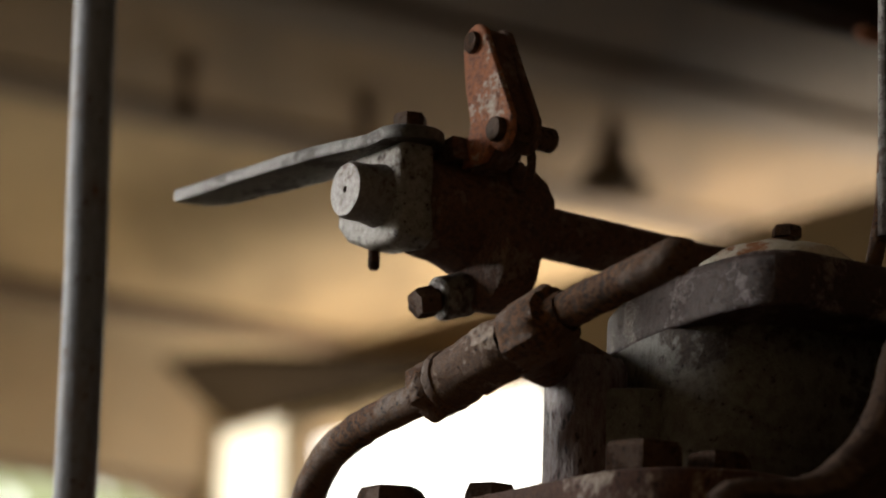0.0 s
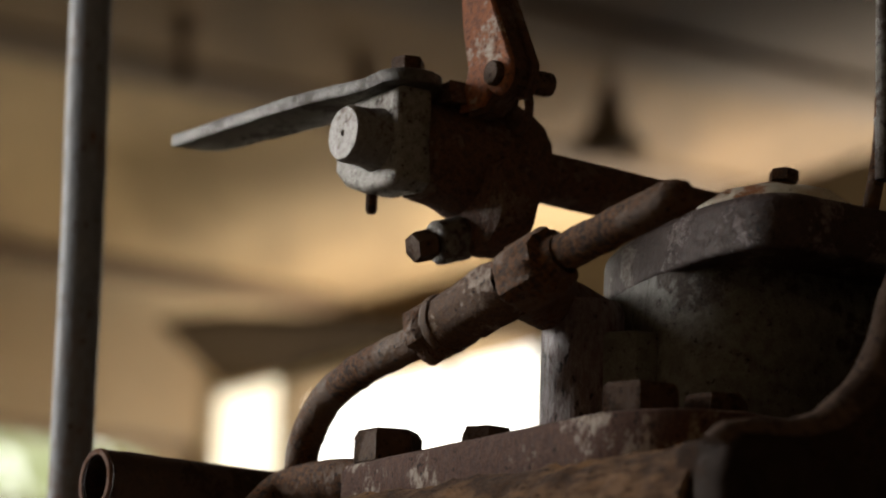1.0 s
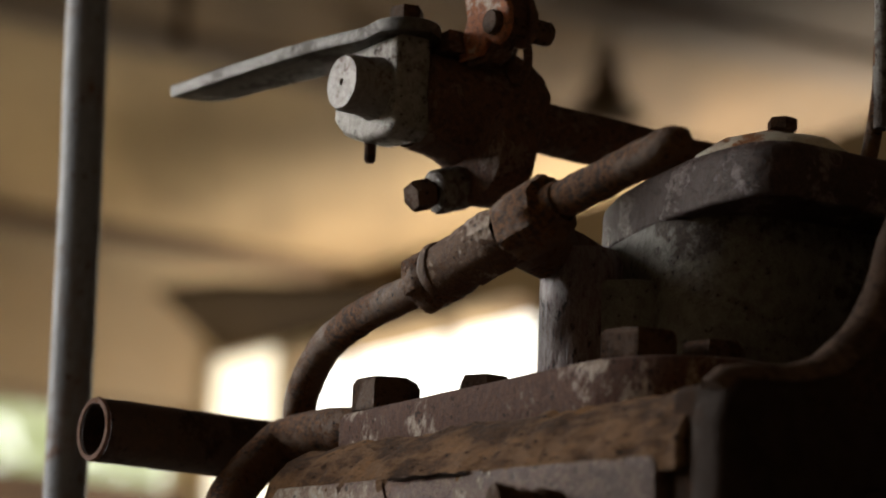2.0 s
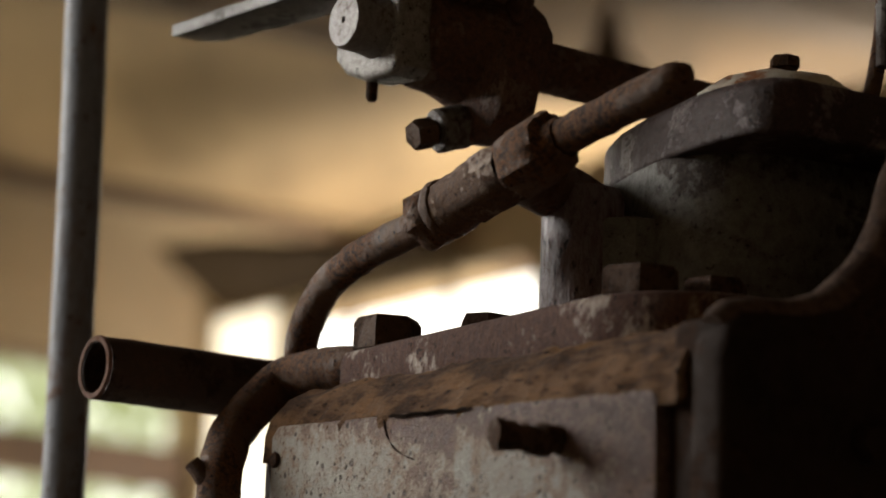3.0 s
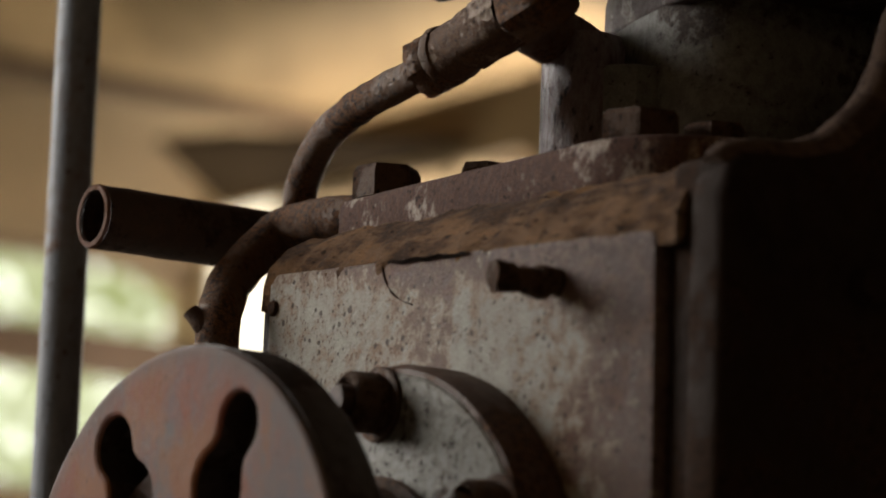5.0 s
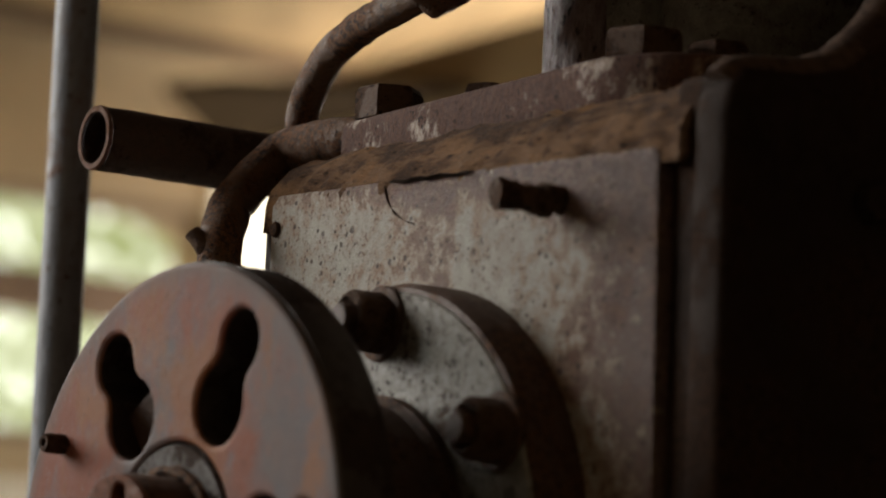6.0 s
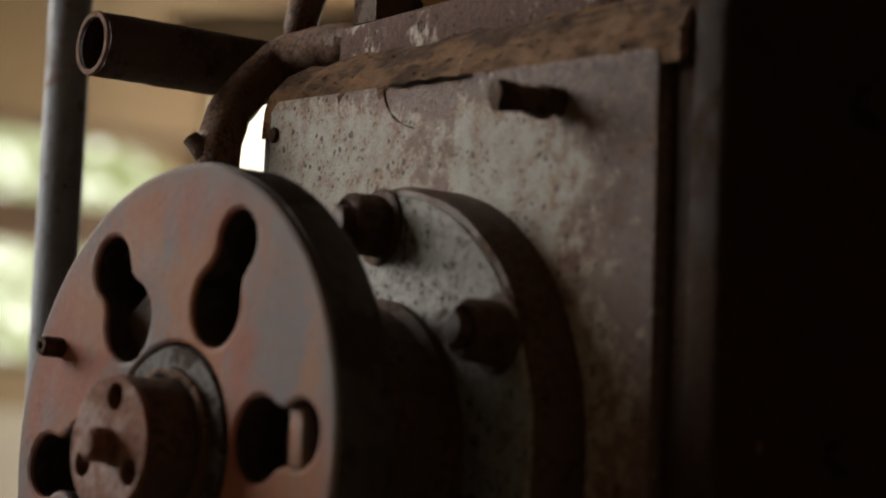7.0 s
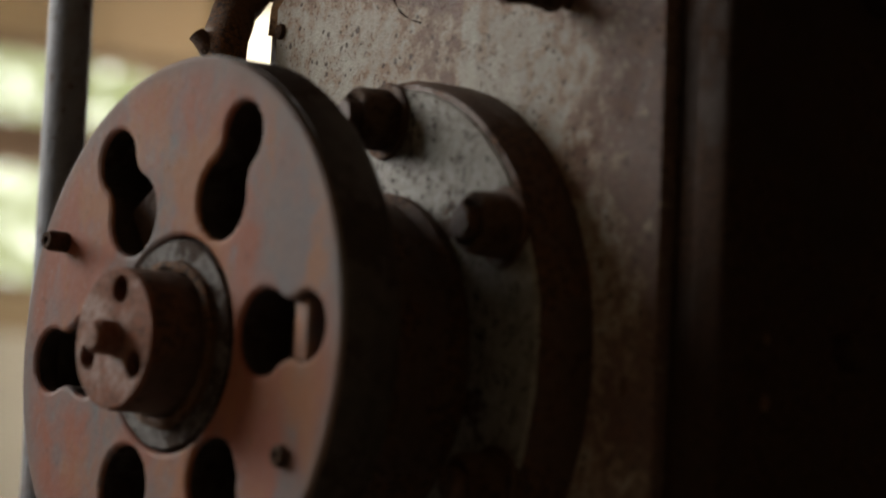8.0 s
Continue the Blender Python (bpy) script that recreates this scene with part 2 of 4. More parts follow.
M_ARM = worn_metal("flaking_arm", (0.52, 0.42, 0.32), (0.34, 0.23, 0.16), (0.42, 0.140, 0.055), (0.22, 0.100, 0.058), 0.32, 44, 0.6, 0, 0.9, 0.6, shift=(0, 4, 2))
M_VALVE = worn_metal("valve_rust", (0.165, 0.105, 0.068), (0.125, 0.070, 0.042), (0.125, 0.056, 0.030), (0.070, 0.038, 0.025), 0.32, 36, 0.6, 0, 0.9, 0.5)
M_DRUM = worn_metal("drum_paint", (0.185, 0.182, 0.155), (0.125, 0.118, 0.098), (0.052, 0.036, 0.028), (0.085, 0.064, 0.050), 0.74, 22, 0.5, 0, 0.5, 0.4, shift=(7, 0, 0), spec=0.35)
M_HEAD = worn_metal("head_iron", (0.30, 0.25, 0.25), (0.16, 0.115, 0.110), (0.046, 0.024, 0.020), (0.070, 0.034, 0.026), 0.30, 34, 0.28, 0.1, 0.8, 0.8, shift=(2.2, 9, 0))
M_COLUMN = worn_metal("column_paint", (0.20, 0.160, 0.165), (0.135, 0.094, 0.094), (0.050, 0.029, 0.027), (0.16, 0.076, 0.060), 0.70, 34, 0.42, 0.05, 0.9, 0.7, along=(1, 1, 0.4))
M_DOME = worn_metal("flaking_dome", (0.66, 0.61, 0.49), (0.74, 0.71, 0.61), (0.34, 0.125, 0.045), (0.42, 0.20, 0.08), 0.66, 40, 0.6, 0, 0.8, 0.5)
M_POST = worn_metal("post_paint", (0.205, 0.222, 0.250), (0.165, 0.180, 0.205), (0.17, 0.080, 0.042), (0.16, 0.10, 0.07), 0.74, 18, 0.55, 0.0, 0.3, 0.4, spec=0.35, along=(1, 1, 0.5))


def plaster(name, a, b_, scale, rough=0.9, bump=0.2, spec=0.3, streak=0.0):
    """Limewash or concrete; streak: how strongly old water marks run across it."""
    m, nt, b = mat_new(name)
    co = nt.nodes.new("ShaderNodeTexCoord").outputs["Object"]
    f = noise_tex(nt, co, scale, 6, 0.6, 0.3)
    g = noise_tex(nt, co, scale * 12, 5, 0.6)
    c = mixc(nt, grey(nt, f, 0.32, 0.68), a, b_)
    c = mixc(nt, grey(nt, g, 0.5, 0.9), c, tuple(x * 0.7 for x in a))
    if streak:
        turn = nd(nt, "ShaderNodeMapping")
        turn.vector_type = "TEXTURE"
        turn.inputs["Rotation"].default_value = (0, 0, radians(-34))
        turn.inputs["Scale"].default_value = (6.0, 1.0, 1.0)
        nt.links.new(co, turn.inputs["Vector"])
        marks = noise_tex(nt, turn.outputs["Vector"], 2.6, 5, 0.6, 0.1)
        c = mixc(nt, mathn(nt, "MULTIPLY", grey(nt, marks, 0.44, 0.66), streak), c, tuple(x * 0.45 for x in b_))
    nt.links.new(c, b.inputs["Base Color"])
    b.inputs["Roughness"].default_value = rough
    b.inputs["Specular IOR Level"].default_value = spec
    bp = nd(nt, "ShaderNodeBump", Strength=bump, Distance=0.02)
    nt.links.new(g, bp.inputs["Height"])
    nt.links.new(bp.outputs["Normal"], b.inputs["Normal"])
    return m


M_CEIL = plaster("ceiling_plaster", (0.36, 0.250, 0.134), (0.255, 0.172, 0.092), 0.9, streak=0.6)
# two darker ceiling tones: the fall-off of light is put into the colour
M_CEIL_SHADE = plaster("ceiling_shaded_bays", (0.088, 0.051, 0.024), (0.058, 0.033, 0.016), 1.3, streak=0.5)
M_CEIL_HALFSHADE = plaster("ceiling_half_shade", (0.215, 0.131, 0.062), (0.146, 0.089, 0.042), 1.1, streak=0.5)
M_WALL = plaster("wall_plaster", (0.42, 0.31, 0.19), (0.33, 0.24, 0.145), 0.6)
# for the unseen walls: tone set by the fill they bounce into the shadows
M_BOUNCE = plaster("bounce_plaster", (0.44, 0.335, 0.225), (0.35, 0.265, 0.18), 0.7)
M_BEAM = plaster("beam_timber", (0.120, 0.077, 0.046), (0.086, 0.056, 0.034), 2.0)
M_DARKWALL = plaster("dark_plaster", (0.066, 0.045, 0.028), (0.045, 0.031, 0.020), 2.0, spec=0.0)
M_FLOOR = plaster("floor_concrete", (0.15, 0.132, 0.11), (0.105, 0.09, 0.075), 0.8)
M_LAMP = plaster("lamp_enamel", (0.19, 0.135, 0.085), (0.14, 0.10, 0.066), 6, 0.6)
M_FRAME = plaster("frame_timber", (0.20, 0.13, 0.085), (0.14, 0.09, 0.06), 3)


M_BLIND = bpy.data.materials.new("thin_blind")
M_BLIND.use_nodes = True
_t = M_BLIND.node_tree
_tr = _t.nodes.new("ShaderNodeBsdfTranslucent")
_tr.inputs["Color"].default_value = (1.0, 0.97, 0.88, 1)
_t.links.new(_tr.outputs[0], _t.nodes["Material Output"].inputs["Surface"])


def glow(name, low, high, green, scale, strength):
    """Overexposed daylight behind a window, with trees in it."""
    m = bpy.data.materials.new(name)
    m.use_nodes = True
    nt = m.node_tree
    nt.nodes.clear()
    out, em = nt.nodes.new("ShaderNodeOutputMaterial"), nt.nodes.new("ShaderNodeEmission")
    co = nt.nodes.new("ShaderNodeTexCoord").outputs["Object"]
    f = noise_tex(nt, co, scale, 5, 0.65, 0.2)
    g = noise_tex(nt, co, scale * 3.1, 3, 0.6)
    c = mixc(nt, grey(nt, f, 0.40, 0.60), low, green)
    c = mixc(nt, grey(nt, g, 0.56, 0.64), c, high)
    nt.links.new(c, em.inputs["Color"])
    em.inputs["Strength"].default_value = strength
    nt.links.new(em.outputs[0], out.inputs["Surface"])
    return m


M_TREES = glow("bright_trees", (0.42, 0.46, 0.19), (2.2, 2.25, 1.95), (0.78, 0.83, 0.50), 3.0, 1.0)
M_SKYGLOW = glow("bright_sky", (1.0, 0.97, 0.9), (1.0, 1.0, 0.97), (1.0, 0.97, 0.86), 1.0, 3.0)


# ---- building helpers ----
def finish(bm, mat, smooth=35.0):
    bmesh.ops.recalc_face_normals(bm, faces=bm.faces)
    me = bpy.data.meshes.new("mesh")
    bm.to_mesh(me)
    bm.free()
    me.materials.append(mat)
    if smooth:
        me.polygons.foreach_set("use_smooth", [True] * len(me.polygons))
        me.set_sharp_from_angle(angle=radians(smooth))
    return me


def thing(name, at, label, category, group="", kind=""):
    ob = new(name)
    ob.empty_display_size = 0.02
    ob.matrix_world = Matrix.Translation(at)
    return tagged(ob, label, category, group, kind)


def world_of(ob):
    m = ob.matrix_basis.copy()
    return m if ob.parent is None else world_of(ob.parent) @ ob.matrix_parent_inverse @ m


def part(name, bm, mat, parent=None, label="", smooth=35.0):
    """Links a bmesh (or a mesh), given in world metres, as one object under parent."""
    me = bm if isinstance(bm, bpy.types.Mesh) else finish(bm, mat, smooth)
    me.name = name
    ob = new(name, me)
    if parent is not None:
        ob.parent = parent
        ob.matrix_parent_inverse = world_of(parent).inverted()
    return tagged(ob, label)


def whole(name, bm, mat, label, category, kind="", smooth=35.0):
    return tagged(part(name, bm, mat, None, "", smooth), label, category, "", kind)


def box(x0, x1, y0, y1, z0, z1, bev=0.0, seg=2, bm=None):
    bm = bm or bmesh.new()
    m = Matrix.Translation(((x0 + x1) / 2, (y0 + y1) / 2, (z0 + z1) / 2)) @ Matrix.Diagonal((x1 - x0, y1 - y0, z1 - z0, 1))
    made = bmesh.ops.create_cube(bm, size=1, matrix=m)
    if bev:
        edges = {e for v in made["verts"] for e in v.link_edges}
        bmesh.ops.bevel(bm, geom=list(edges), offset=bev, segments=seg, affect="EDGES", profile=0.5)
    return bm


AX = {"x": ((0, 1, 0), (0, 0, 1), (1, 0, 0)), "y": ((1, 0, 0), (0, 0, 1), (0, 1, 0)), "z": ((1, 0, 0), (0, 1, 0), (0, 0, 1))}


def frame_of(axis):
    if isinstance(axis, str):
        return [Vector(v) for v in AX[axis]]
    w = Vector(axis).normalized()
    u = w.orthogonal().normalized()
    return [u, w.cross(u), w]


def prism(poly, axis, a0, a1, bev=0.0, seg=2, cuts=0):
    """A polygon in the plane across axis, drawn out from a0 to a1."""
    u, v, w = frame_of(axis)
    bm = bmesh.new()
    rows = []
    for k in range(cuts + 2):
        a = a0 + (a1 - a0) * k / (cuts + 1)
        rows.append([bm.verts.new(u * p + v * q + w * a) for p, q in poly])
    n = len(poly)
    caps = [bm.faces.new(rows[0]), bm.faces.new(list(reversed(rows[-1])))]
    for r0, r1 in zip(rows, rows[1:]):
        for i in range(n):
            bm.faces.new((r0[i], r1[i], r1[(i + 1) % n], r0[(i + 1) % n]))
    bmesh.ops.recalc_face_normals(bm, faces=bm.faces)
    if bev:
        edges = list({e for f in caps for e in f.edges})
        bmesh.ops.bevel(bm, geom=edges, offset=bev, segments=seg, affect="EDGES", profile=0.5)
    return bm


def lathe(profile, at, axis="y", seg=48, start=0.0, bm=None):
    """profile: (radius, place along axis) from end to end; closed where the radius is 0."""
    u, v, w = frame_of(axis)
    at = Vector(at)
    bm = bm or bmesh.new()
    rings = []
    for r, h in profile:
        if r <= 1e-6:
            rings.append([bm.verts.new(at + w * h)])
        else:
            rings.append([bm.verts.new(at + w * h + (u * math.cos(start + 2 * math.pi * i / seg) + v * math.sin(start + 2 * math.pi * i / seg)) * r) for i in range(seg)])
    for a, b in zip(rings, rings[1:]):
        for i in range(seg):
            j = (i + 1) % seg
            if len(a) == 1 and len(b) == 1:
                continue
            if len(a) == 1:
                bm.faces.new((a[0], b[i], b[j]))
            elif len(b) == 1:
                bm.faces.new((a[i], b[0], a[j]))
            else:
                bm.faces.new((a[i], b[i], b[j], a[j]))
    return bm


def spline(points, step=0.006):
    pts = [Vector(p) for p in points]
    pts = [pts[0] * 2 - pts[1]] + pts + [pts[-1] * 2 - pts[-2]]
    out = []
    for p0, p1, p2, p3 in zip(pts, pts[1:], pts[2:], pts[3:]):
        n = max(2, int((p2 - p1).length / step))
        for k in range(n):
            t = k / n
            out.append(0.5 * (2 * p1 + (p2 - p0) * t + (2 * p0 - 5 * p1 + 4 * p2 - p3) * t * t + (3 * p1 - p0 - 3 * p2 + p3) * t ** 3))
    return out + [pts[-2]]


def tube(points, radius, seg=20, step=0.006, rough=0.0, caps=True, bore=0.0):
    """A round pipe through points; radius a number or a function of the share of the way."""
    pts = spline(points, step)
    bm = bmesh.new()
    rings, u = [], None
    for i, p in enumerate(pts):
        d = (pts[min(i + 1, len(pts) - 1)] - pts[max(i - 1, 0)]).normalized()
        u = (d.orthogonal() if u is None else u - d * u.dot(d)).normalized()
        v = d.cross(u)
        r = radius(i / (len(pts) - 1)) if callable(radius) else radius
        ring = []
        for k in range(seg):
            a = 2 * math.pi * k / seg
            o = u * math.cos(a) + v * math.sin(a)
            q = p + o * r
            ring.append(bm.verts.new(q + o * rough * noise.noise(q * 90) + o * rough * 0.6 * noise.noise(q * 260)))
        rings.append(ring)
    for a, b in zip(rings, rings[1:]):
        for k in range(seg):
            bm.faces.new((a[k], b[k], b[(k + 1) % seg], a[(k + 1) % seg]))
    if bore:
        d = (pts[1] - pts[0]).normalized()
        inner = [bm.verts.new(pts[0] + (q.co - pts[0]).normalized() * bore) for q in rings[0]]
        deep = [bm.verts.new(q.co + d * 0.08) for q in inner]
        for k in range(seg):
            j = (k + 1) % seg
            bm.faces.new((rings[0][j], rings[0][k], inner[k], inner[j]))
            bm.faces.new((inner[j], inner[k], deep[k], deep[j]))
        bm.faces.new(deep)
        bm.faces.new(list(reversed(rings[-1])))
    elif caps:
        bm.faces.new(rings[0])
        bm.faces.new(list(reversed(rings[-1])))
    return bm


def roughen(bm, amp, scale=60.0, cuts=0):
    if cuts:
        bmesh.ops.subdivide_edges(bm, edges=bm.edges, cuts=cuts, use_grid_fill=True)
    bm.normal_update()
    moves = [(v, v.normal * amp * (noise.noise(v.co * scale) + 0.5 * noise.noise(v.co * scale * 3.1))) for v in bm.verts]
    for v, d in moves:
        v.co += d
    return bm


def hexagon(at, axis, flats, height, turn=0.0, chamfer=0.2):
    """A hexagonal head that stands on at and rises along axis; its top edge is turned off round."""
    r = flats / math.sqrt(3)
    return lathe([(0, 0), (r, 0), (r, height * (1 - chamfer)), (r * 0.88, height), (0, height)], at, axis, 6, turn)


def soften_hex(bm, at, axis, power=0.6, turn=0.0):
    """Turns a round lathe body about axis into a worn hexagonal one."""
    u, v, w = frame_of(axis)
    at = Vector(at)
    for q in bm.verts:
        d = q.co - at
        a, b = d.dot(u), d.dot(v)
        ang = (math.atan2(b, a) + turn) % (math.pi / 3) - math.pi / 6
        k = (math.cos(math.pi / 6) / math.cos(ang)) ** power
        q.co = at + w * d.dot(w) + (u * a + v * b) * k
    return bm


def arc(cx, cy, r, a0, a1, n):
    return [(cx + r * math.cos(radians(a0 + (a1 - a0) * k / n)), cy + r * math.sin(radians(a0 + (a1 - a0) * k / n))) for k in range(n + 1)]


def cut_plate(outer, holes, y_front, y_back, bev, mat, smooth=35.0, walls=None):
    """A flat plate in the plane across y, with holes right through it; walls: a second material for the sides of the
    holes, to paint shade into them.
    """
    cu = bpy.data.curves.new("outline", "CURVE")
    cu.dimensions, cu.fill_mode = "2D", "BOTH"
    cu.extrude, cu.bevel_depth, cu.bevel_resolution, cu.offset = (y_back - y_front) / 2 - bev, bev, 1, -bev
    for loop in [outer] + holes:
        sp = cu.splines.new("POLY")
        sp.points.add(len(loop) - 1)
        sp.use_cyclic_u = True
        for p, (x, z) in zip(sp.points, loop):
            p.co = (x, z, 0, 1)
    ob = new("outline", cu)
    me = bpy.data.meshes.new_from_object(ob.evaluated_get(bpy.context.evaluated_depsgraph_get()))
    bpy.data.objects.remove(ob)
    me.transform(Matrix(((1, 0, 0, 0), (0, 0, -1, (y_front + y_back) / 2), (0, 1, 0, 0), (0, 0, 0, 1))))
    bm = bmesh.new()
    bm.from_mesh(me)
    bmesh.ops.remove_doubles(bm, verts=bm.verts, dist=1e-5)
    bm.normal_update()
    if walls:
        for f in bm.faces:
            f.material_index = 1 if abs(f.normal.y) < 0.3 else 0
    me = finish(bm, mat, smooth)
    if walls:
        me.materials.append(walls)
    return me


# ---- the hall ----
HX0, HX1, HY0, HY1, HZ = -12.25, 5.0, -2.1, 14.0, 4.4
whole("floor", box(HX0 - 0.3, HX1 + 0.3, HY0 - 0.3, HY1 + 0.3, -0.2, 0.0), M_FLOOR, "stained grey concrete floor of the old hall", "floor", "structure")
whole("ceiling", box(HX0 - 0.3, HX1 + 0.3, HY0 - 0.3, HY1 + 0.3, HZ, HZ + 0.2), M_CEIL, "ochre plastered ceiling of the old hall", "ceiling", "structure")
# bays nearer the machine carry painted shade, darkest first
whole("ceiling_shaded_bays", box(-7.46, HX1, HY0, HY1, HZ - 0.03, HZ - 0.001), M_CEIL_SHADE, "ceiling bays with shade painted into a darker brown", "ceiling", "structure")
whole("ceiling_bay", box(-8.95, -7.461, HY0, HY1, HZ - 0.03, HZ - 0.001), M_CEIL_HALFSHADE, "ceiling bay with half shade painted into its brown", "ceiling", "structure")


def wall_with_openings(name, axis, at, thick, a0, a1, z1, openings, mat, label):
    """A wall along x or y at the given place; openings: (a, b, z0, z1), in order."""
    bm = bmesh.new()

    def slab(p, q, lo, hi):
        if q - p > 1e-4 and hi - lo > 1e-4:
            if axis == "y":
                box(min(at, at + thick), max(at, at + thick), p, q, lo, hi, bm=bm)
            else:
                box(p, q, min(at, at + thick), max(at, at + thick), lo, hi, bm=bm)

    here = a0
    for p, q, lo, hi in openings:
        slab(here, p, 0, z1)
        slab(p, q, 0, lo)
        slab(p, q, hi, z1)
        here = q
    slab(here, a1, 0, z1)
    return whole(name, bm, mat, label, "wall", "structure", 0)


WEST_WINDOWS = [(1.2, 3.9, 2.34, 3.58), (4.25, 6.95, 2.34, 3.58)]
wall_with_openings("wall_west", "y", HX0, -0.3, HY0, HY1, HZ, WEST_WINDOWS, M_WALL, "ochre plastered wall with two window openings")
wall_with_openings("wall_south", "x", HY0, -0.3, HX0, HX1, HZ, [(-6.9, -4.0, 1.75, 3.55), (-3.1, -1.7, 1.6, 3.1)], M_BOUNCE, "plastered wall with a wide opening")
wall_with_openings("wall_east", "y", HX1, 0.3, HY0, HY1, HZ, [], M_BOUNCE, "plain plastered wall")
wall_with_openings("wall_far", "x", HY1, 0.3, HX0, HX1, HZ, [], M_WALL, "ochre plastered wall")
wall_with_openings("wall_north", "x", 6.57, 0.06, -11.62, -6.6, 3.95, [(-11.53, -10.93, 1.6, 3.69), (-10.88, -8.90, 1.6, 3.63)], M_WALL, "low plastered partition with wide window openings")

whole("wall_dado", box(HX0, HX0 + 0.02, HY0, 6.45, 0.0, 2.14), plaster("pale_dado", (0.66, 0.60, 0.50), (0.58, 0.52, 0.42), 0.8), "pale painted lower part of the wall", "wall", "structure")
for n, (p, q, lo, hi) in enumerate(WEST_WINDOWS):
    win = tagged(thing("window_%d" % (n + 1), (HX0 - 0.15, (p + q) / 2, lo), "timber-framed window with trees behind", "window", "", "structure"))
    for nm, b in (("sill", (p, q, lo, lo + 0.06)), ("transom", (p, q, 2.97, 3.19)), ("head", (p, q, hi - 0.05, hi)), ("jamb", (p, p + 0.06, lo + 0.06, 2.97)), ("jamb", (q - 0.06, q, lo + 0.06, 2.97))):
        part(nm, box(HX0 - 0.2, HX0 - 0.06, b[0], b[1], b[2], b[3], 0.008), M_FRAME, win)
    part("spandrel", prism([(p, hi - 0.05), (p, hi - 0.30)] + [(p + 0.5 * (1 - math.cos(k * math.pi / 16)), hi - 0.30 + 0.25 * math.sin(k * math.pi / 16)) for k in range(1, 9)], "x", HX0 - 0.18, HX0 - 0.08), M_WALL, win)
    part("spandrel", prism([(q, hi - 0.05)] + [(q - 0.5 * (1 - math.cos(k * math.pi / 16)), hi - 0.30 + 0.25 * math.sin(k * math.pi / 16)) for k in range(8, 0, -1)] + [(q, hi - 0.30)], "x", HX0 - 0.18, HX0 - 0.08), M_WALL, win)
    for k in range(1, 4):
        y = p + (q - p) * k / 4
        part("glazing_bar", box(HX0 - 0.16, HX0 - 0.12, y - 0.012, y + 0.012, lo + 0.06, hi - 0.05), M_FRAME, win)

screen = thing("window_3", (-9.7, 6.62, 1.6), "wide window flooded with white daylight", "window", "", "structure")
for x in (-10.32, -9.56):
    part("mullion", box(x - 0.010, x + 0.010, 6.59, 6.62, 1.6, 3.63), M_FRAME, screen)


def head_corner(x, sign, r):
    """A rounded upper corner of the opening; sign: which way the opening lies."""
    poly = [(x, 3.632)] + [(x + sign * r * (1 - math.cos(k * math.pi / 16)), 3.632 - r + r * math.sin(k * math.pi / 16)) for k in range(9)]
    part("corner_arch", prism(poly, "y", 6.572, 6.628), M_WALL, screen)


head_corner(-8.90, -1, 0.17)
head_corner(-9.55, 1, 0.06)
head_corner(-9.57, -1, 0.06)
part("pane", box(-11.53, -10.93, 6.60, 6.61, 1.6, 3.69), M_BLIND, screen, "pale blind behind the glass")

whole("backdrop_trees", box(-15.0, -14.9, -3, 12, -1, 7), M_TREES, "sunlit trees seen out of focus beyond the windows", "backdrop", "structure")
whole("backdrop_sky", box(-13.35, -7.0, 7.6, 7.7, 0.0, 3.88), M_SKYGLOW, "overexposed daylight beyond the glass", "backdrop", "structure")

for x, w, d in ((-6.25, 0.22, 0.06), (-7.46, 0.38, 0.06), (-8.95, 0.36, 0.05), (-12.1, 0.28, 0.06), (-4.6, 0.22, 0.28), (-2.6, 0.22, 0.28), (0.0, 0.22, 0.28), (2.5, 0.22, 0.28)):
    whole("ceiling_beam", box(x - w / 2, x + w / 2, HY0, HY1, HZ - d, HZ, 0.01), M_BEAM, "dark timber beam along the ceiling", "beam", "structure")
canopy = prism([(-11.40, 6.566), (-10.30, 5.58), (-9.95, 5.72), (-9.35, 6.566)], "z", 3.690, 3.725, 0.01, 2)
whole("lintel", canopy, M_DARKWALL, "dark slab that juts out over the window", "lintel", "structure")


def pendant(at, drop, r, h):
    x, y, z = at
    p = thing("pendant_lamp", at, "dark enamel pendant lamp under the ceiling", "lamp", "hanging lamps")
    part("stem", lathe([(0, 0), (0.016, 0), (0.016, -drop), (0, -drop)], at, "z", 12), M_LAMP, p)
    part("rose", lathe([(0, 0), (0.05, 0), (0.05, -0.02), (0, -0.04)], at, "z", 16), M_LAMP, p)
    part("shade", lathe([(0.03, 0.06), (0.045, 0.0), (r * 0.40, -h * 0.45), (r * 0.62, -h * 0.78), (r, -h), (r * 0.98, -h), (r * 0.58, -h * 0.80), (r * 0.37, -h * 0.47), (0.02, -0.01)], (x, y, z - drop), "z", 28), M_LAMP, p)
    return p


pendant((-7.75, 6.03, HZ), 0.15, 0.165, 0.20)
pendant((-8.3, 4.50, HZ), 0.05, 0.05, 0.20)
pendant((-8.3, 5.28, HZ), 0.08, 0.05, 0.22)

# the grey standing pipe beside the machine
post = thing("steel_post", (-0.47, 0.03, 0.0), "grey painted steel post with rust marks, standing on the floor", "post")
part("pipe", tube([(-0.452, 0.032, 0.0), (-0.463, 0.032, 1.3), (-0.474, 0.032, 1.65), (-0.512, 0.032, 2.9)], 0.0142, 28, 0.05), M_POST, post)
part("foot", lathe([(0, 0), (0.05, 0), (0.05, 0.012), (0.02, 0.02), (0, 0.02)], (-0.455, 0.03, 0.0), "z", 24), M_POST, post)

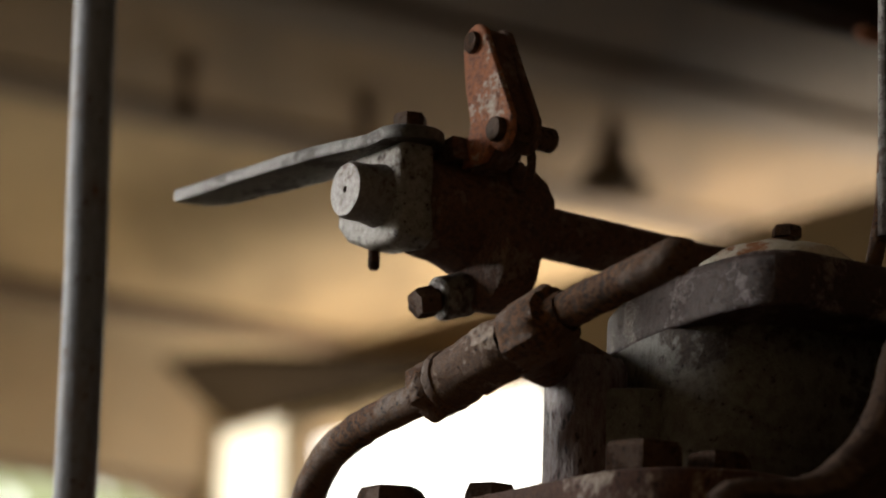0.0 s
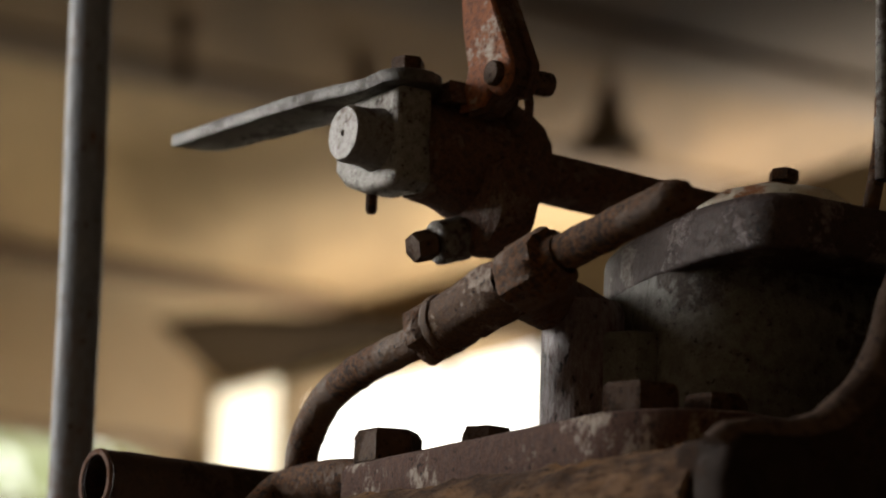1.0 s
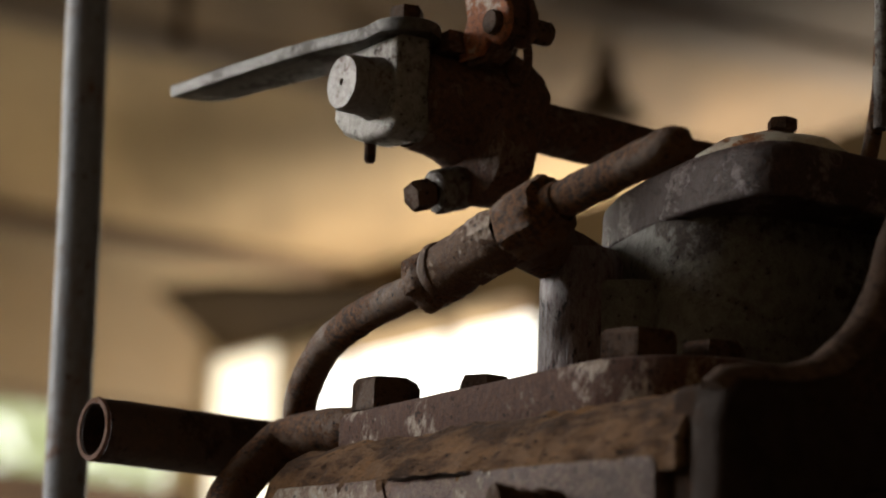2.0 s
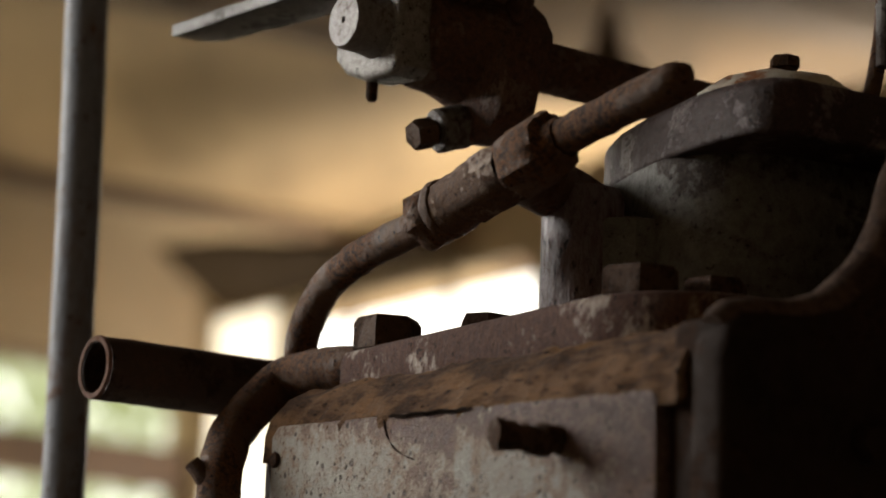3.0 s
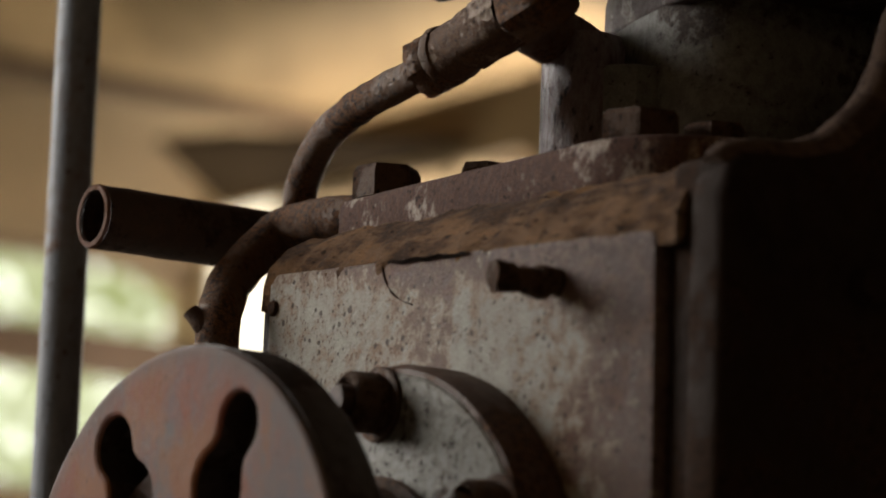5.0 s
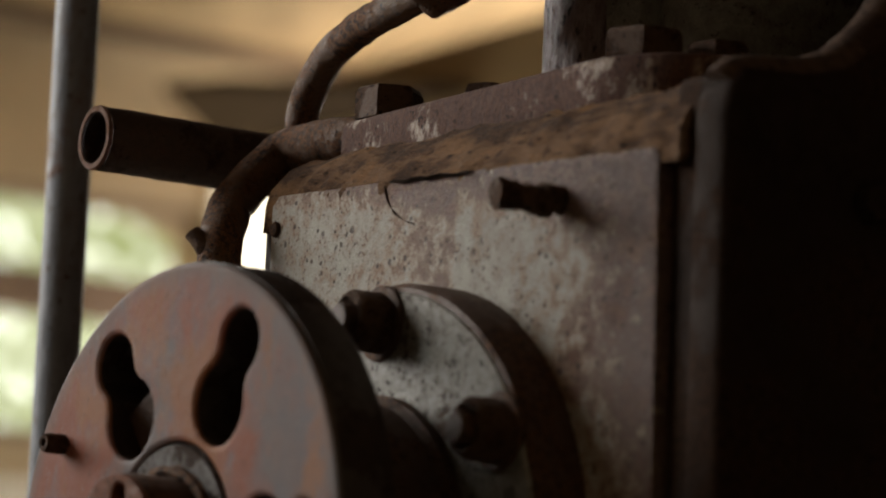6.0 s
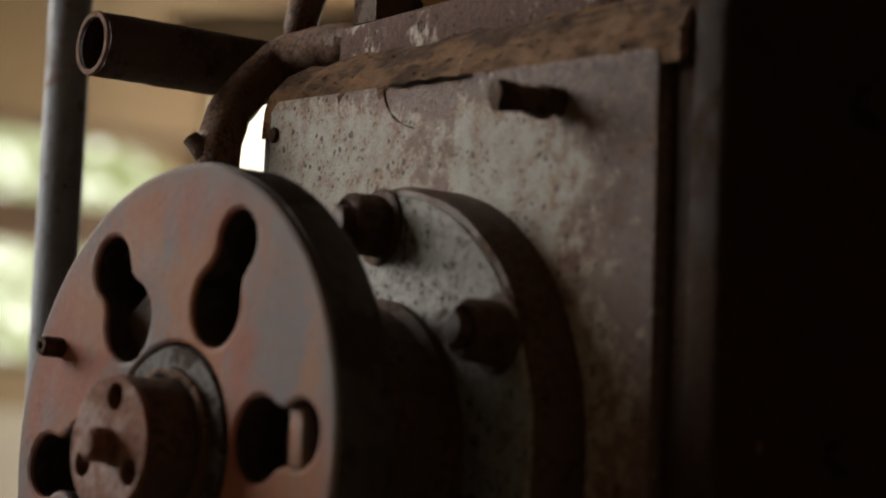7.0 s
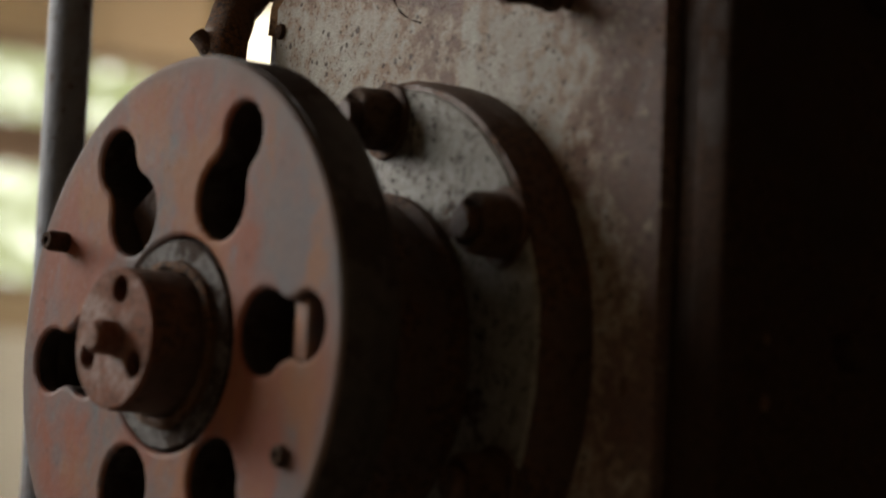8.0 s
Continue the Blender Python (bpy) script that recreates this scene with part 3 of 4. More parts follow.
# ---- the machine: housing ----
housing = thing("machine_housing", (0.04, 0.25, 0.0), "heavy cast-iron machine housing, flaking grey paint over rust", "machine")
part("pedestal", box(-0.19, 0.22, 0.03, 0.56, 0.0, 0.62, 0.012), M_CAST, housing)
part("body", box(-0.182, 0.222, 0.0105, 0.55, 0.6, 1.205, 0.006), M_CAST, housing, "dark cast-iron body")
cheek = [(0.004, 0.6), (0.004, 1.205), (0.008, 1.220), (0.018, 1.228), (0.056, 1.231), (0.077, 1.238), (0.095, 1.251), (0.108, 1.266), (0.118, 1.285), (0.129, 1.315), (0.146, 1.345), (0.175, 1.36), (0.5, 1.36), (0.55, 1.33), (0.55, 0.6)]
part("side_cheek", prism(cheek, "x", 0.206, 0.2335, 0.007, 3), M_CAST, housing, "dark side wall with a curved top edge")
RIM_TOP = [(0.010, 1.2200), (0.014, 1.2240), (0.022, 1.2266), (0.056, 1.2300), (0.077, 1.2372), (0.095, 1.2502), (0.108, 1.2652), (0.118, 1.2842), (0.129, 1.3142), (0.146, 1.3442), (0.180, 1.3590)]
# separate strip: the lit top edge of the cheek is painted lighter, with dust
part("cheek_rim", roughen(tube([(0.2195, y, z) for y, z in RIM_TOP], lambda s: 0.0078 + 0.0036 * min(1.0, 3.0 * s), 20, 0.004), 0.0010, 80), M_DUST_LIT, housing, "rounded rim of the side wall, dust and caught light in its colour")
for y, z in ((0.0782, 1.0072), (0.0909, 1.1726)):
    part("side_bolt", roughen(hexagon((0.2335, y, z), "x", 0.017, 0.009, 0.3), 0.0003, 90), M_CAST, housing)
cover_poly = [(-0.158, 0.66), (0.193, 0.66), (0.190, 1.10), (0.188, 1.190), (0.184, 1.1945), (0.05, 1.2015), (-0.04, 1.2060), (-0.150, 1.2115), (-0.157, 1.206)]
cover = part("front_cover", roughen(prism(cover_poly, "y", 0.0, 0.016, 0.003, 2), 0.0), M_COVER, housing, "pale grey cover plate, paint stained and pitted")
ledge = prism([(0.0015, 1.190), (0.001, 1.204), (0.005, 1.213), (0.016, 1.226), (0.030, 1.234), (0.06, 1.236), (0.06, 1.19)], "x", -0.166, 0.204, 0.002, 1, 64)
for v in ledge.verts:
    v.co.z -= 0.02 * (v.co.x + 0.02)
part("ledge", roughen(ledge, 0.0026, 80), M_LEDGE, housing, "rust-brown sloping ledge, gasket edge torn")
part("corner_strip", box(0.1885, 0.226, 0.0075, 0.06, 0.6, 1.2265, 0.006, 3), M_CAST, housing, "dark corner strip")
pl = [(-0.134, 0.030), (0.088, 0.030)] + arc(0.088, 0.095, 0.065, -90, 0, 10)[1:] + [(0.153, 0.42), (-0.134, 0.42)]
top_plate = part("top_plate", roughen(prism(pl, "z", 1.224, 1.256, 0.005, 2), 0.0006, 70), M_PLATE, housing, "thick top plate with flaking pale patches")


def bolt(parent, at, axis, flats, h, turn=0.3, washer=True, mat=None):
    b = part("bolt", roughen(hexagon(at, axis, flats, h, turn), 0.0002, 120), mat or M_BOLT, parent, "", 30)
    if washer:
        part("washer", lathe([(0, 0), (flats * 0.64, 0), (flats * 0.64, 0.0022), (0, 0.0022)], at, axis, 28), mat or M_BOLT, b)
    return b


bolt(housing, (-0.118, 0.050, 1.256), "z", 0.0335, 0.0185, 0.1, False)
bolt(housing, (-0.079, 0.090, 1.256), "z", 0.0270, 0.0205, 0.5, False)
bolt(housing, (0.102, 0.057, 1.256), "z", 0.0380, 0.0155, 0.35, False)
bolt(housing, (0.112, 0.098, 1.256), "z", 0.030, 0.014, 0.2, False)
# the broken stud on the cover
part("rivet", lathe([(0, 0.002), (0.0045, 0.002), (0.0045, -0.001), (0.0036, -0.0022), (0, -0.0026)], (-0.150, 0, 1.192), "y", 16), M_BOLT, cover)
flake = bmesh.new()
_top = [(-0.036 + 0.0045 * k, 1.2046 - 0.00023 * k + 0.0005 * math.sin(1.3 * k) + 0.0004 * math.sin(3.1 * k)) for k in range(17)]
_a = [flake.verts.new((x, -0.0016 - 0.0018 * math.sin(k * math.pi / 16), z)) for k, (x, z) in enumerate(_top)]
_b = [flake.verts.new((x, -0.0012, z - 0.0011 - 0.0006 * abs(math.sin(0.7 * k)))) for k, (x, z) in enumerate(_top)]
_c = [flake.verts.new((x, 0.001, z + 0.0005)) for k, (x, z) in enumerate(_top)]
for k in range(16):
    flake.faces.new((_a[k], _a[k + 1], _b[k + 1], _b[k]))
    flake.faces.new((_c[k], _c[k + 1], _a[k + 1], _a[k]))
part("torn_gasket", flake, M_CAST, cover, "torn dark gasket edge")
CRACK = [(-0.0422, 1.2038), (-0.0401, 1.197), (-0.0349, 1.1899), (-0.0252, 1.1835), (-0.0122, 1.179)]
part("crack", tube([(x, -0.0001, z) for x, z in CRACK], lambda s: 0.00025 + 0.0004 * abs(math.sin(9 * s)), 6, 0.0012, 0.0004), M_CAST, cover, "dark crack in the paint")
part("stud", tube([(0.112, 0.004, 1.1765), (0.109, -0.016, 1.176), (0.106, -0.034, 1.1752)], lambda s: 0.0076 + 0.0005 * math.sin(26 * s), 18, 0.002, 0.0030), M_BOLT, cover, "rusted broken stud")

def paint_chip(at, axis, r, host):
    """A pale chip where the paint has sprung off, a hair proud of the surface."""
    chip = lathe([(0, 0.0009), (r * 0.6, 0.0008), (r, 0.0)], at, axis, 9)
    for v in chip.verts:
        v.co.z = at[2] + (v.co.z - at[2]) * 1.6
    part("paint_chip", roughen(chip, r * 0.25, 420), M_UNION, host, "pale chip in the paint")


for x, z, r in ((0.1688, 0.9857, 0.0032), (0.1478, 1.0435, 0.0016), (0.1922, 0.9968, 0.0018)):
    paint_chip((x, -0.0001, z), (0, -1, 0), r, cover)
for y, z, r in ((0.0300, 0.9791, 0.0026), (0.0300, 1.0076, 0.0018)):
    paint_chip((0.2334, y, z), (1, 0, 0), r, housing)

# bearing flange behind the wheel
flange = part("bearing_flange", lathe([(0, -0.005), (0.132, -0.005), (0.1375, -0.0265), (0.136, -0.0285), (0.0, -0.0285)], (0.002, 0, 1.001), "y", 96), M_FLANGE, housing, "round grey bearing flange with cracked paint")
part("flange_edge", roughen(lathe([(0.130, 0.0005), (0.1425, 0.0005), (0.1425, -0.019), (0.1400, -0.0262), (0.1372, -0.0270), (0.130, -0.0255)], (0.002, 0, 1.001), "y", 140), 0.0008, 60), M_HUBSIDE, flange, "rusted rim of the flange")
part("neck", lathe([(0.086, -0.026), (0.086, -0.034), (0.082, -0.038), (0.080, -0.075), (0.076, -0.105), (0.0, -0.105)], (0, 0, 1.0), "y", 64), M_HUBSIDE, housing, "rust-brown bearing neck")
for k in range(6):
    a = radians(90 - 60 * k)
    at = (0.004 + 0.1225 * math.cos(a), -0.028, 1.0 + 0.1225 * math.sin(a))
    nut_shape = lathe([(0.0090, 0.0195), (0.0122, 0.0225), (0.0145, 0.0210), (0.0158, 0.0180), (0.0160, 0.0035), (0.0150, 0.0)], at, (0, -1, 0), 36)
    nut = part("bolt", roughen(soften_hex(nut_shape, Vector(at), Vector((0, -1, 0)), 0.5, 0.2 + k), 0.0004, 90), M_BOLT, flange)
    part("washer", roughen(lathe([(0, 0), (0.0195, 0), (0.0195, 0.0022), (0.0185, 0.003), (0, 0.003)], at, (0, -1, 0), 32), 0.0002, 90), M_HUBSIDE, nut)
    part("thread", lathe([(0, 0), (0.0082, 0), (0.0082, 0.0255), (0.007, 0.0275), (0, 0.028)], at, (0, -1, 0), 18), M_HUBSIDE, nut, "worn threaded stud end")

# ---- the drive wheel ----
wheel = thing("drive_wheel", (0, -0.12, 1.0), "round cast wheel with figure-eight slots, worn red and grey paint", "wheel")
YF, YB, WR = -0.138, -0.105, 0.141


def slot(deg):
    c, s = math.cos(radians(deg)), math.sin(radians(deg))
    out = arc(0.1105, 0.0, 0.0160, -118, 118, 14) + [(0.0985, 0.0132), (0.0945, 0.0140)] + arc(0.0775, 0.0, 0.0205, 48, 312, 16) + [(0.0945, -0.0140), (0.0985, -0.0132)]
    return [(c * p - s * q, 1.0 + s * p + c * q) for p, q in out]


slots = [slot(2 + 60 * k) for k in range(6)]
# slot sides take the dark rim material, as painted recess shade
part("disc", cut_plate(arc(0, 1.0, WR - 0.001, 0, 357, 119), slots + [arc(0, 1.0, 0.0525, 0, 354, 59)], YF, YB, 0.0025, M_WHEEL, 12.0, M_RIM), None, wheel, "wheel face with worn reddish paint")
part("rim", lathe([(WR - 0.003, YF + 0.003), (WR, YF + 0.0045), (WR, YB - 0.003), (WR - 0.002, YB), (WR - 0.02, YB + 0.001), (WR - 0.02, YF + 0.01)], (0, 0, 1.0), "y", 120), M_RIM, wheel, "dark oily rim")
part("hub_ring", lathe([(0.0512, YB), (0.0512, YF + 0.002), (0.0500, YF - 0.0005), (0.0385, YF - 0.0005), (0.0375, YF + 0.003), (0.0340, YF + 0.003), (0.0340, YB)], (0, 0, 1.0), "y", 72), M_RING, wheel, "grey steel ring")
part("groove", lathe([(0.054, YF + 0.006), (0.050, YF + 0.006)], (0, 0, 1.0), "y", 60), M_CAST, wheel)
# added disc: closes the slots from behind and darkens their depth
part("slot_shade_plate", lathe([(0.05, YB + 0.0012), (0.134, YB + 0.0012), (0.134, YB + 0.004), (0.05, YB + 0.004)], (0, 0, 1.0), "y", 60), M_CAST, wheel, "added dark plate that gives the slots their deep shade")


def web(deg, profile, half, mat):
    """A piece of casting left standing inside a slot; profile: (distance from the axis, depth behind the face)."""
    bm = prism([(p, YF + d) for p, d in profile], "z", -half, half, 0.0015, 2)
    bm.transform(Matrix.Translation((0, 0, 1.0)) @ Matrix.Rotation(radians(-deg), 4, "Y"))
    part("slot_web", roughen(bm, 0.0004, 80), mat, wheel)


web(2, [(0.081, 0.029), (0.084, 0.021), (0.089, 0.0105), (0.095, 0.0060), (0.1065, 0.0045), (0.1085, 0.0070), (0.1085, 0.030)], 0.0150, M_WHEEL)
web(122, [(0.056, 0.030), (0.056, 0.0175), (0.085, 0.0150), (0.0915, 0.0125), (0.0930, 0.0140), (0.0930, 0.030)], 0.0195, M_HUBSIDE)
part("packing", roughen(lathe([(0.0350, YF + 0.004), (0.0352, YF - 0.0035), (0.0375, YF - 0.0048), (0.0400, YF - 0.0035), (0.0408, YF + 0.001)], (0, 0, 1.0), "y", 90), 0.0020, 130), M_PIPE, wheel, "crumbling rusty packing round the shaft")
boss = part("boss", lathe([(0.0345, YF + 0.01), (0.0345, -0.166), (0.0335, -0.1685), (0.030, -0.1685)], (0, 0, 1.0), "y", 64), M_HUBSIDE, wheel, "rusted shaft boss")
holes = [arc(0.0235 * math.cos(radians(a)), 1.0 + 0.0235 * math.sin(radians(a)), 0.0066, 0, 345, 23) for a in (80, -35, 200)]
part("boss_cap", cut_plate(arc(0, 1.0, 0.0338, 0, 354, 59), holes, -0.1705, -0.160, 0.0008, M_HUB, 12.0), None, boss, "reddish shaft end with three holes")
part("shaft_core", lathe([(0.031, -0.158), (0, -0.158)], (0, 0, 1.0), "y", 32), M_CAST, boss)
part("centre_pin", lathe([(0.0085, -0.169), (0.0085, -0.180), (0.006, -0.183), (0, -0.1835)], (0, 0, 1.0), "y", 24), M_HUB, boss)
for a, l in ((151.5, 0.012), (-29, 0.004)):
    at = (0.1175 * math.cos(radians(a)), YF, 1.0 + 0.1175 * math.sin(radians(a))) if l > 0.01 else (0.113 * math.cos(radians(a)), YF, 1.0 + 0.113 * math.sin(radians(a)))
    part("set_pin", lathe([(0.0052, 0.0), (0.0052, l * 0.8), (0.0042, l), (0.0022, l), (0.0018, l * 0.5), (0, l * 0.5)], at, (0, -1, 0), 18), M_BOLT, wheel, "small steel pin")

wheel.matrix_world = Matrix.Translation((-0.010, -0.12, 1.001)) @ Matrix.Rotation(radians(3.2), 4, "Z")

# ---- cylinder on the housing ----
cyl = thing("cylinder_head", (0.04, 0.23, 1.256), "dark iron cylinder head standing on the top plate", "machine part")
part("column", roughen(lathe([(0, 1.250), (0.0225, 1.250), (0.0225, 1.330), (0.020, 1.336), (0, 1.336)], (0.0, 0.096, 0), "z", 40), 0.0009, 90), M_COLUMN, cyl, "short column with flaking purple-grey paint")
drum_poly = [(-0.0466, 0.1455), (-0.0205, 0.1334), (0.0148, 0.1225), (0.040, 0.1170), (0.054, 0.1180), (0.067, 0.1235), (0.079, 0.1330), (0.089, 0.1465), (0.096, 0.164), (0.098, 0.20), (0.095, 0.32), (-0.03, 0.32), (-0.069, 0.25)]
part("drum", roughen(prism(drum_poly, "z", 1.250, 1.3495, 0.0, 1), 0.0002, 60), M_DRUM, cyl, "dark grey-green drum wall", 60)
# added filler: its face turns from the lamps and covers the bright drum wall
part("gap_shade_web", prism([(-0.02, 0.10), (0.017, 0.089), (0.036, 0.105), (0.040, 0.125), (0.0, 0.135)], "z", 1.2505, 1.318, 0.003, 2), M_DRUM, cyl, "added web that keeps the gap between column and drum in shade")
head_poly = [(-0.0466, 0.1455), (-0.0205, 0.1334), (0.0148, 0.1225), (0.040, 0.1170), (0.062, 0.1130), (0.09, 0.1105), (0.115, 0.1125), (0.129, 0.120), (0.137, 0.134), (0.139, 0.20), (0.13, 0.33), (-0.03, 0.33), (-0.07, 0.25)]
slab = prism(head_poly, "z", 1.349, 1.381)
for z, off, seg in ((1.381, 0.010, 4), (1.349, 0.0025, 2)):
    bmesh.ops.bevel(slab, geom=[e for e in slab.edges if all(abs(v.co.z - z) < 1e-5 for v in e.verts)], offset=off, segments=seg, affect="EDGES", profile=0.5)
head = part("top_flange", roughen(slab, 0.0005, 60), M_HEAD, cyl, "heavy rounded top flange, paint rubbed to metal", 60)
dome = part("dome", roughen(lathe([(0.046, 0), (0.0435, 0.009), (0.034, 0.0165), (0.018, 0.0222), (0, 0.0238)], (0.083, 0.163, 1.3735), "z", 56), 0.0016, 80), M_DOME, cyl, "domed cap with flaking cream paint and rust")
bolt(dome, (0.089, 0.162, 1.3992), "z", 0.0145, 0.0062, 0.55, False)
part("shank", lathe([(0.0068, 0), (0.0062, 0.0035), (0.0046, 0.0045), (0.0046, 0.010)], (0.089, 0.162, 1.3892), "z", 14), M_BOLT, dome)

line = thing("thin_line", (0.125, 0.20, 1.38), "thin rusty line rising from the cylinder head", "pipe")
part("sleeve", tube([(0.1258, 0.20, 1.432), (0.1275, 0.20, 1.50), (0.129, 0.20, 2.6), (0.129, 0.20, HZ)], 0.0050, 14), M_STEEL, line, "bright upper sleeve")
part("tube", tube([(0.108, 0.20, 1.366), (0.1155, 0.20, 1.385), (0.1210, 0.20, 1.404), (0.1246, 0.20, 1.4227), (0.1258, 0.20, 1.445)], 0.0046, 14), M_PIPE, line)

# ---- pipes ----
feed = thing("feed_pipe", (-0.06, 0.03, 1.32), "rusty small pipe with a union joint", "pipe")
part("lower_pipe", tube([(-0.214, 0.052, 1.16), (-0.210, 0.049, 1.232), (-0.2031, 0.046, 1.268), (-0.1897, 0.043, 1.2850), (-0.1655, 0.038, 1.2977), (-0.1379, 0.034, 1.3053), (-0.0991, 0.031, 1.3112), (-0.0562, 0.030, 1.3163), (-0.0284, 0.030, 1.322)], 0.0098, 20, 0.004, 0.0008), M_PIPE, feed)
part("upper_pipe", tube([(0.04, 0.031, 1.339), (0.115, 0.036, 1.352), (0.138, 0.0388, 1.3571)], 0.0098, 20, 0.004, 0.0006), M_PIPE, feed)
part("bend", tube([(0.132, 0.0382, 1.3556), (0.1425, 0.0395, 1.3582), (0.1462, 0.0415, 1.3590), (0.1465, 0.0450, 1.3590)], 0.0098, 20, 0.003, 0.0005), M_PIPE, feed)
ua, ub = Vector((-0.055, 0.030, 1.3170)), Vector((0.072, 0.032, 1.3440))
ud = (ub - ua).normalized()
L = (ub - ua).length
part("union_body", roughen(lathe([(0.011, 0.014), (0.0150, 0.020), (0.0165, 0.03), (0.0150, 0.040), (0.0165, 0.045), (0.0158, 0.055), (0.0168, 0.062), (0.0165, 0.070), (0.015, 0.082)], ua, ud, 40), 0.0024, 95), M_UNION, feed, "swollen union joint")
part("union_nut", roughen(soften_hex(lathe([(0.0098, 0.0), (0.0165, 0.001), (0.0182, 0.0035), (0.0184, 0.0125), (0.0165, 0.0155), (0.012, 0.016)], ua, ud, 48), ua, ud, 0.75, 0.25), 0.0018, 110), M_PIPE, feed)
part("union_nut", roughen(soften_hex(lathe([(0.012, L - 0.046), (0.0178, L - 0.045), (0.0200, L - 0.041), (0.0200, L - 0.018), (0.0180, L - 0.0135), (0.0125, L - 0.011), (0.011, L - 0.004)], ua, ud, 48), ua, ud, 0.75, 0.10), 0.0019, 110), M_PIPE, feed)
part("lock_ring", roughen(lathe([(0.012, 0.0165), (0.0172, 0.0175), (0.0178, 0.0205), (0.0165, 0.0235), (0.012, 0.0245)], ua, ud, 40), 0.0008, 90), M_PIPE, feed)
part("branch", tube([(0.022, 0.036, 1.334), (-0.018, 0.098, 1.3365), (-0.060, 0.170, 1.339), (-0.030, 0.23, 1.339)], 0.0165, 24), M_PIPE, feed)

OX, OY, OZ = -0.2526, -0.0604, 1.2491
open_pipe = thing("open_pipe", (OX, OY, OZ), "length of dark steel pipe with an open cut end", "pipe")
pipe_mesh = tube([(OX, OY, OZ), (OX, OY + 0.13, OZ + 0.0005), (OX, OY + 0.42, OZ + 0.001), (OX, OY + 0.47, OZ - 0.02), (OX, OY + 0.49, OZ - 0.08), (OX, OY + 0.49, 0.6), (OX, OY + 0.49, 0.0)], 0.0186, 36, 0.01, 0.0005, True, 0.0153)
part("pipe", pipe_mesh, M_BIGPIPE, open_pipe)
part("cut_end", lathe([(0.0153, OY - 0.0015), (0.0153, OY - 0.0025), (0.0182, OY - 0.0025), (0.0189, OY - 0.0005)], (OX, 0, OZ), "y", 36), M_PIPEEND, open_pipe, "bright cut edge of the pipe")

ELBOW = [(-0.12, 0.055, 1.2475), (-0.1597, 0.045, 1.2513), (-0.1941, 0.042, 1.2513), (-0.2088, 0.036, 1.2473), (-0.2089, 0.024, 1.2358), (-0.203, 0.010, 1.2234), (-0.194, -0.004, 1.2093), (-0.184, -0.014, 1.1941), (-0.1765, -0.020, 1.1767), (-0.170, -0.022, 1.10), (-0.168, -0.02, 0.9), (-0.168, -0.02, 0.4), (-0.168, -0.02, 0.0)]
elbow = thing("bent_pipe", (-0.14, 0.03, 1.24), "rusty bent pipe curving down from the top plate", "pipe")
part("pipe", tube(ELBOW, 0.0125, 24, 0.004, 0.0007), M_PIPE, elbow)
part("stub", tube([(-0.174, -0.020, 1.170), (-0.177, -0.027, 1.179), (-0.1835, -0.034, 1.190)], lambda s: 0.0064 - 0.0012 * s, 14, 0.003, 0.0008), M_BOLT, elbow, "broken stub on the pipe")

# ---- lever mechanism ----
VX, VZ = -0.108, 1.438
valve = thing("lever_valve", (VX, 0.10, VZ), "rusty valve with a flat steel lever, carried on a long rod", "valve")
part("rod", tube([(VX, 0.12, VZ - 0.001), (VX, 0.226, VZ - 0.003), (VX, 0.45, VZ - 0.006), (VX, 0.75, VZ - 0.010)], 0.0152, 28, 0.02, 0.0003), M_VALVE, valve, "long dark rod")
part("stand", lathe([(0, 0), (0.06, 0), (0.06, 0.012), (0.022, 0.02), (0.022, VZ), (0, VZ)], (VX, 0.72, 0), "z", 20), M_CAST, valve, "dark steel stand under the rod")
block = [(-0.152, 1.428), (-0.152, 1.452), (-0.146, 1.462), (-0.136, 1.4675), (-0.088, 1.4675), (-0.086, 1.4130), (-0.094, 1.4085), (-0.122, 1.4105), (-0.142, 1.4180)]
house = part("valve_block", roughen(prism(block, "y", 0.028, 0.053, 0.0045, 3), 0.0005, 70), M_BLOCK, valve, "worn grey steel block", 50)
part("plunger", lathe([(0.0195, 0.032), (0.0180, 0.026), (0.0168, 0.020), (0.0166, 0.0085), (0.0150, 0.006), (0.0020, 0.006), (0.0015, 0.0075), (0, 0.0075)], (VX - 0.001, 0, VZ + 0.001), "y", 40), M_PLUNGER, house, "round plunger face with a centre mark")
part("pin", lathe([(0.0034, 0), (0.0034, -0.013), (0.0022, -0.015), (0, -0.015)], (-0.123, 0.036, 1.4145), "z", 12), M_BOLT, house)
near_edge = [(-0.313, 0.010), (-0.25, 0.012), (-0.19, 0.015), (-0.145, 0.0195), (-0.115, 0.0225)]
far_edge = [(-0.122, 0.061), (-0.15, 0.058), (-0.189, 0.054), (-0.233, 0.048), (-0.270, 0.0430), (-0.300, 0.039), (-0.3085, 0.032)]
lever_poly = near_edge + arc(-0.097, 0.0405, 0.0200, -100, 100, 14) + far_edge
bar = prism(lever_poly, "z", 1.4675, 1.4760, 0.0016, 2)
bmesh.ops.subdivide_edges(bar, edges=[e for e in bar.edges if e.calc_length() > 0.02], cuts=3)
for v in bar.verts:
    away = max(0.0, -0.15 - v.co.x)
    v.co.z += 0.0022 * min(1, max(0, -0.11 - v.co.x) / 0.04) + 0.0025 * (away / 0.16) + 0.001 * noise.noise(v.co * 40)
lever = part("lever", roughen(bar, 0.0003, 120), M_LEVER, valve, "flat steel lever with a clipped tip")
bolt(lever, (-0.097, 0.0405, 1.476), "z", 0.0172, 0.0105, 0.25)
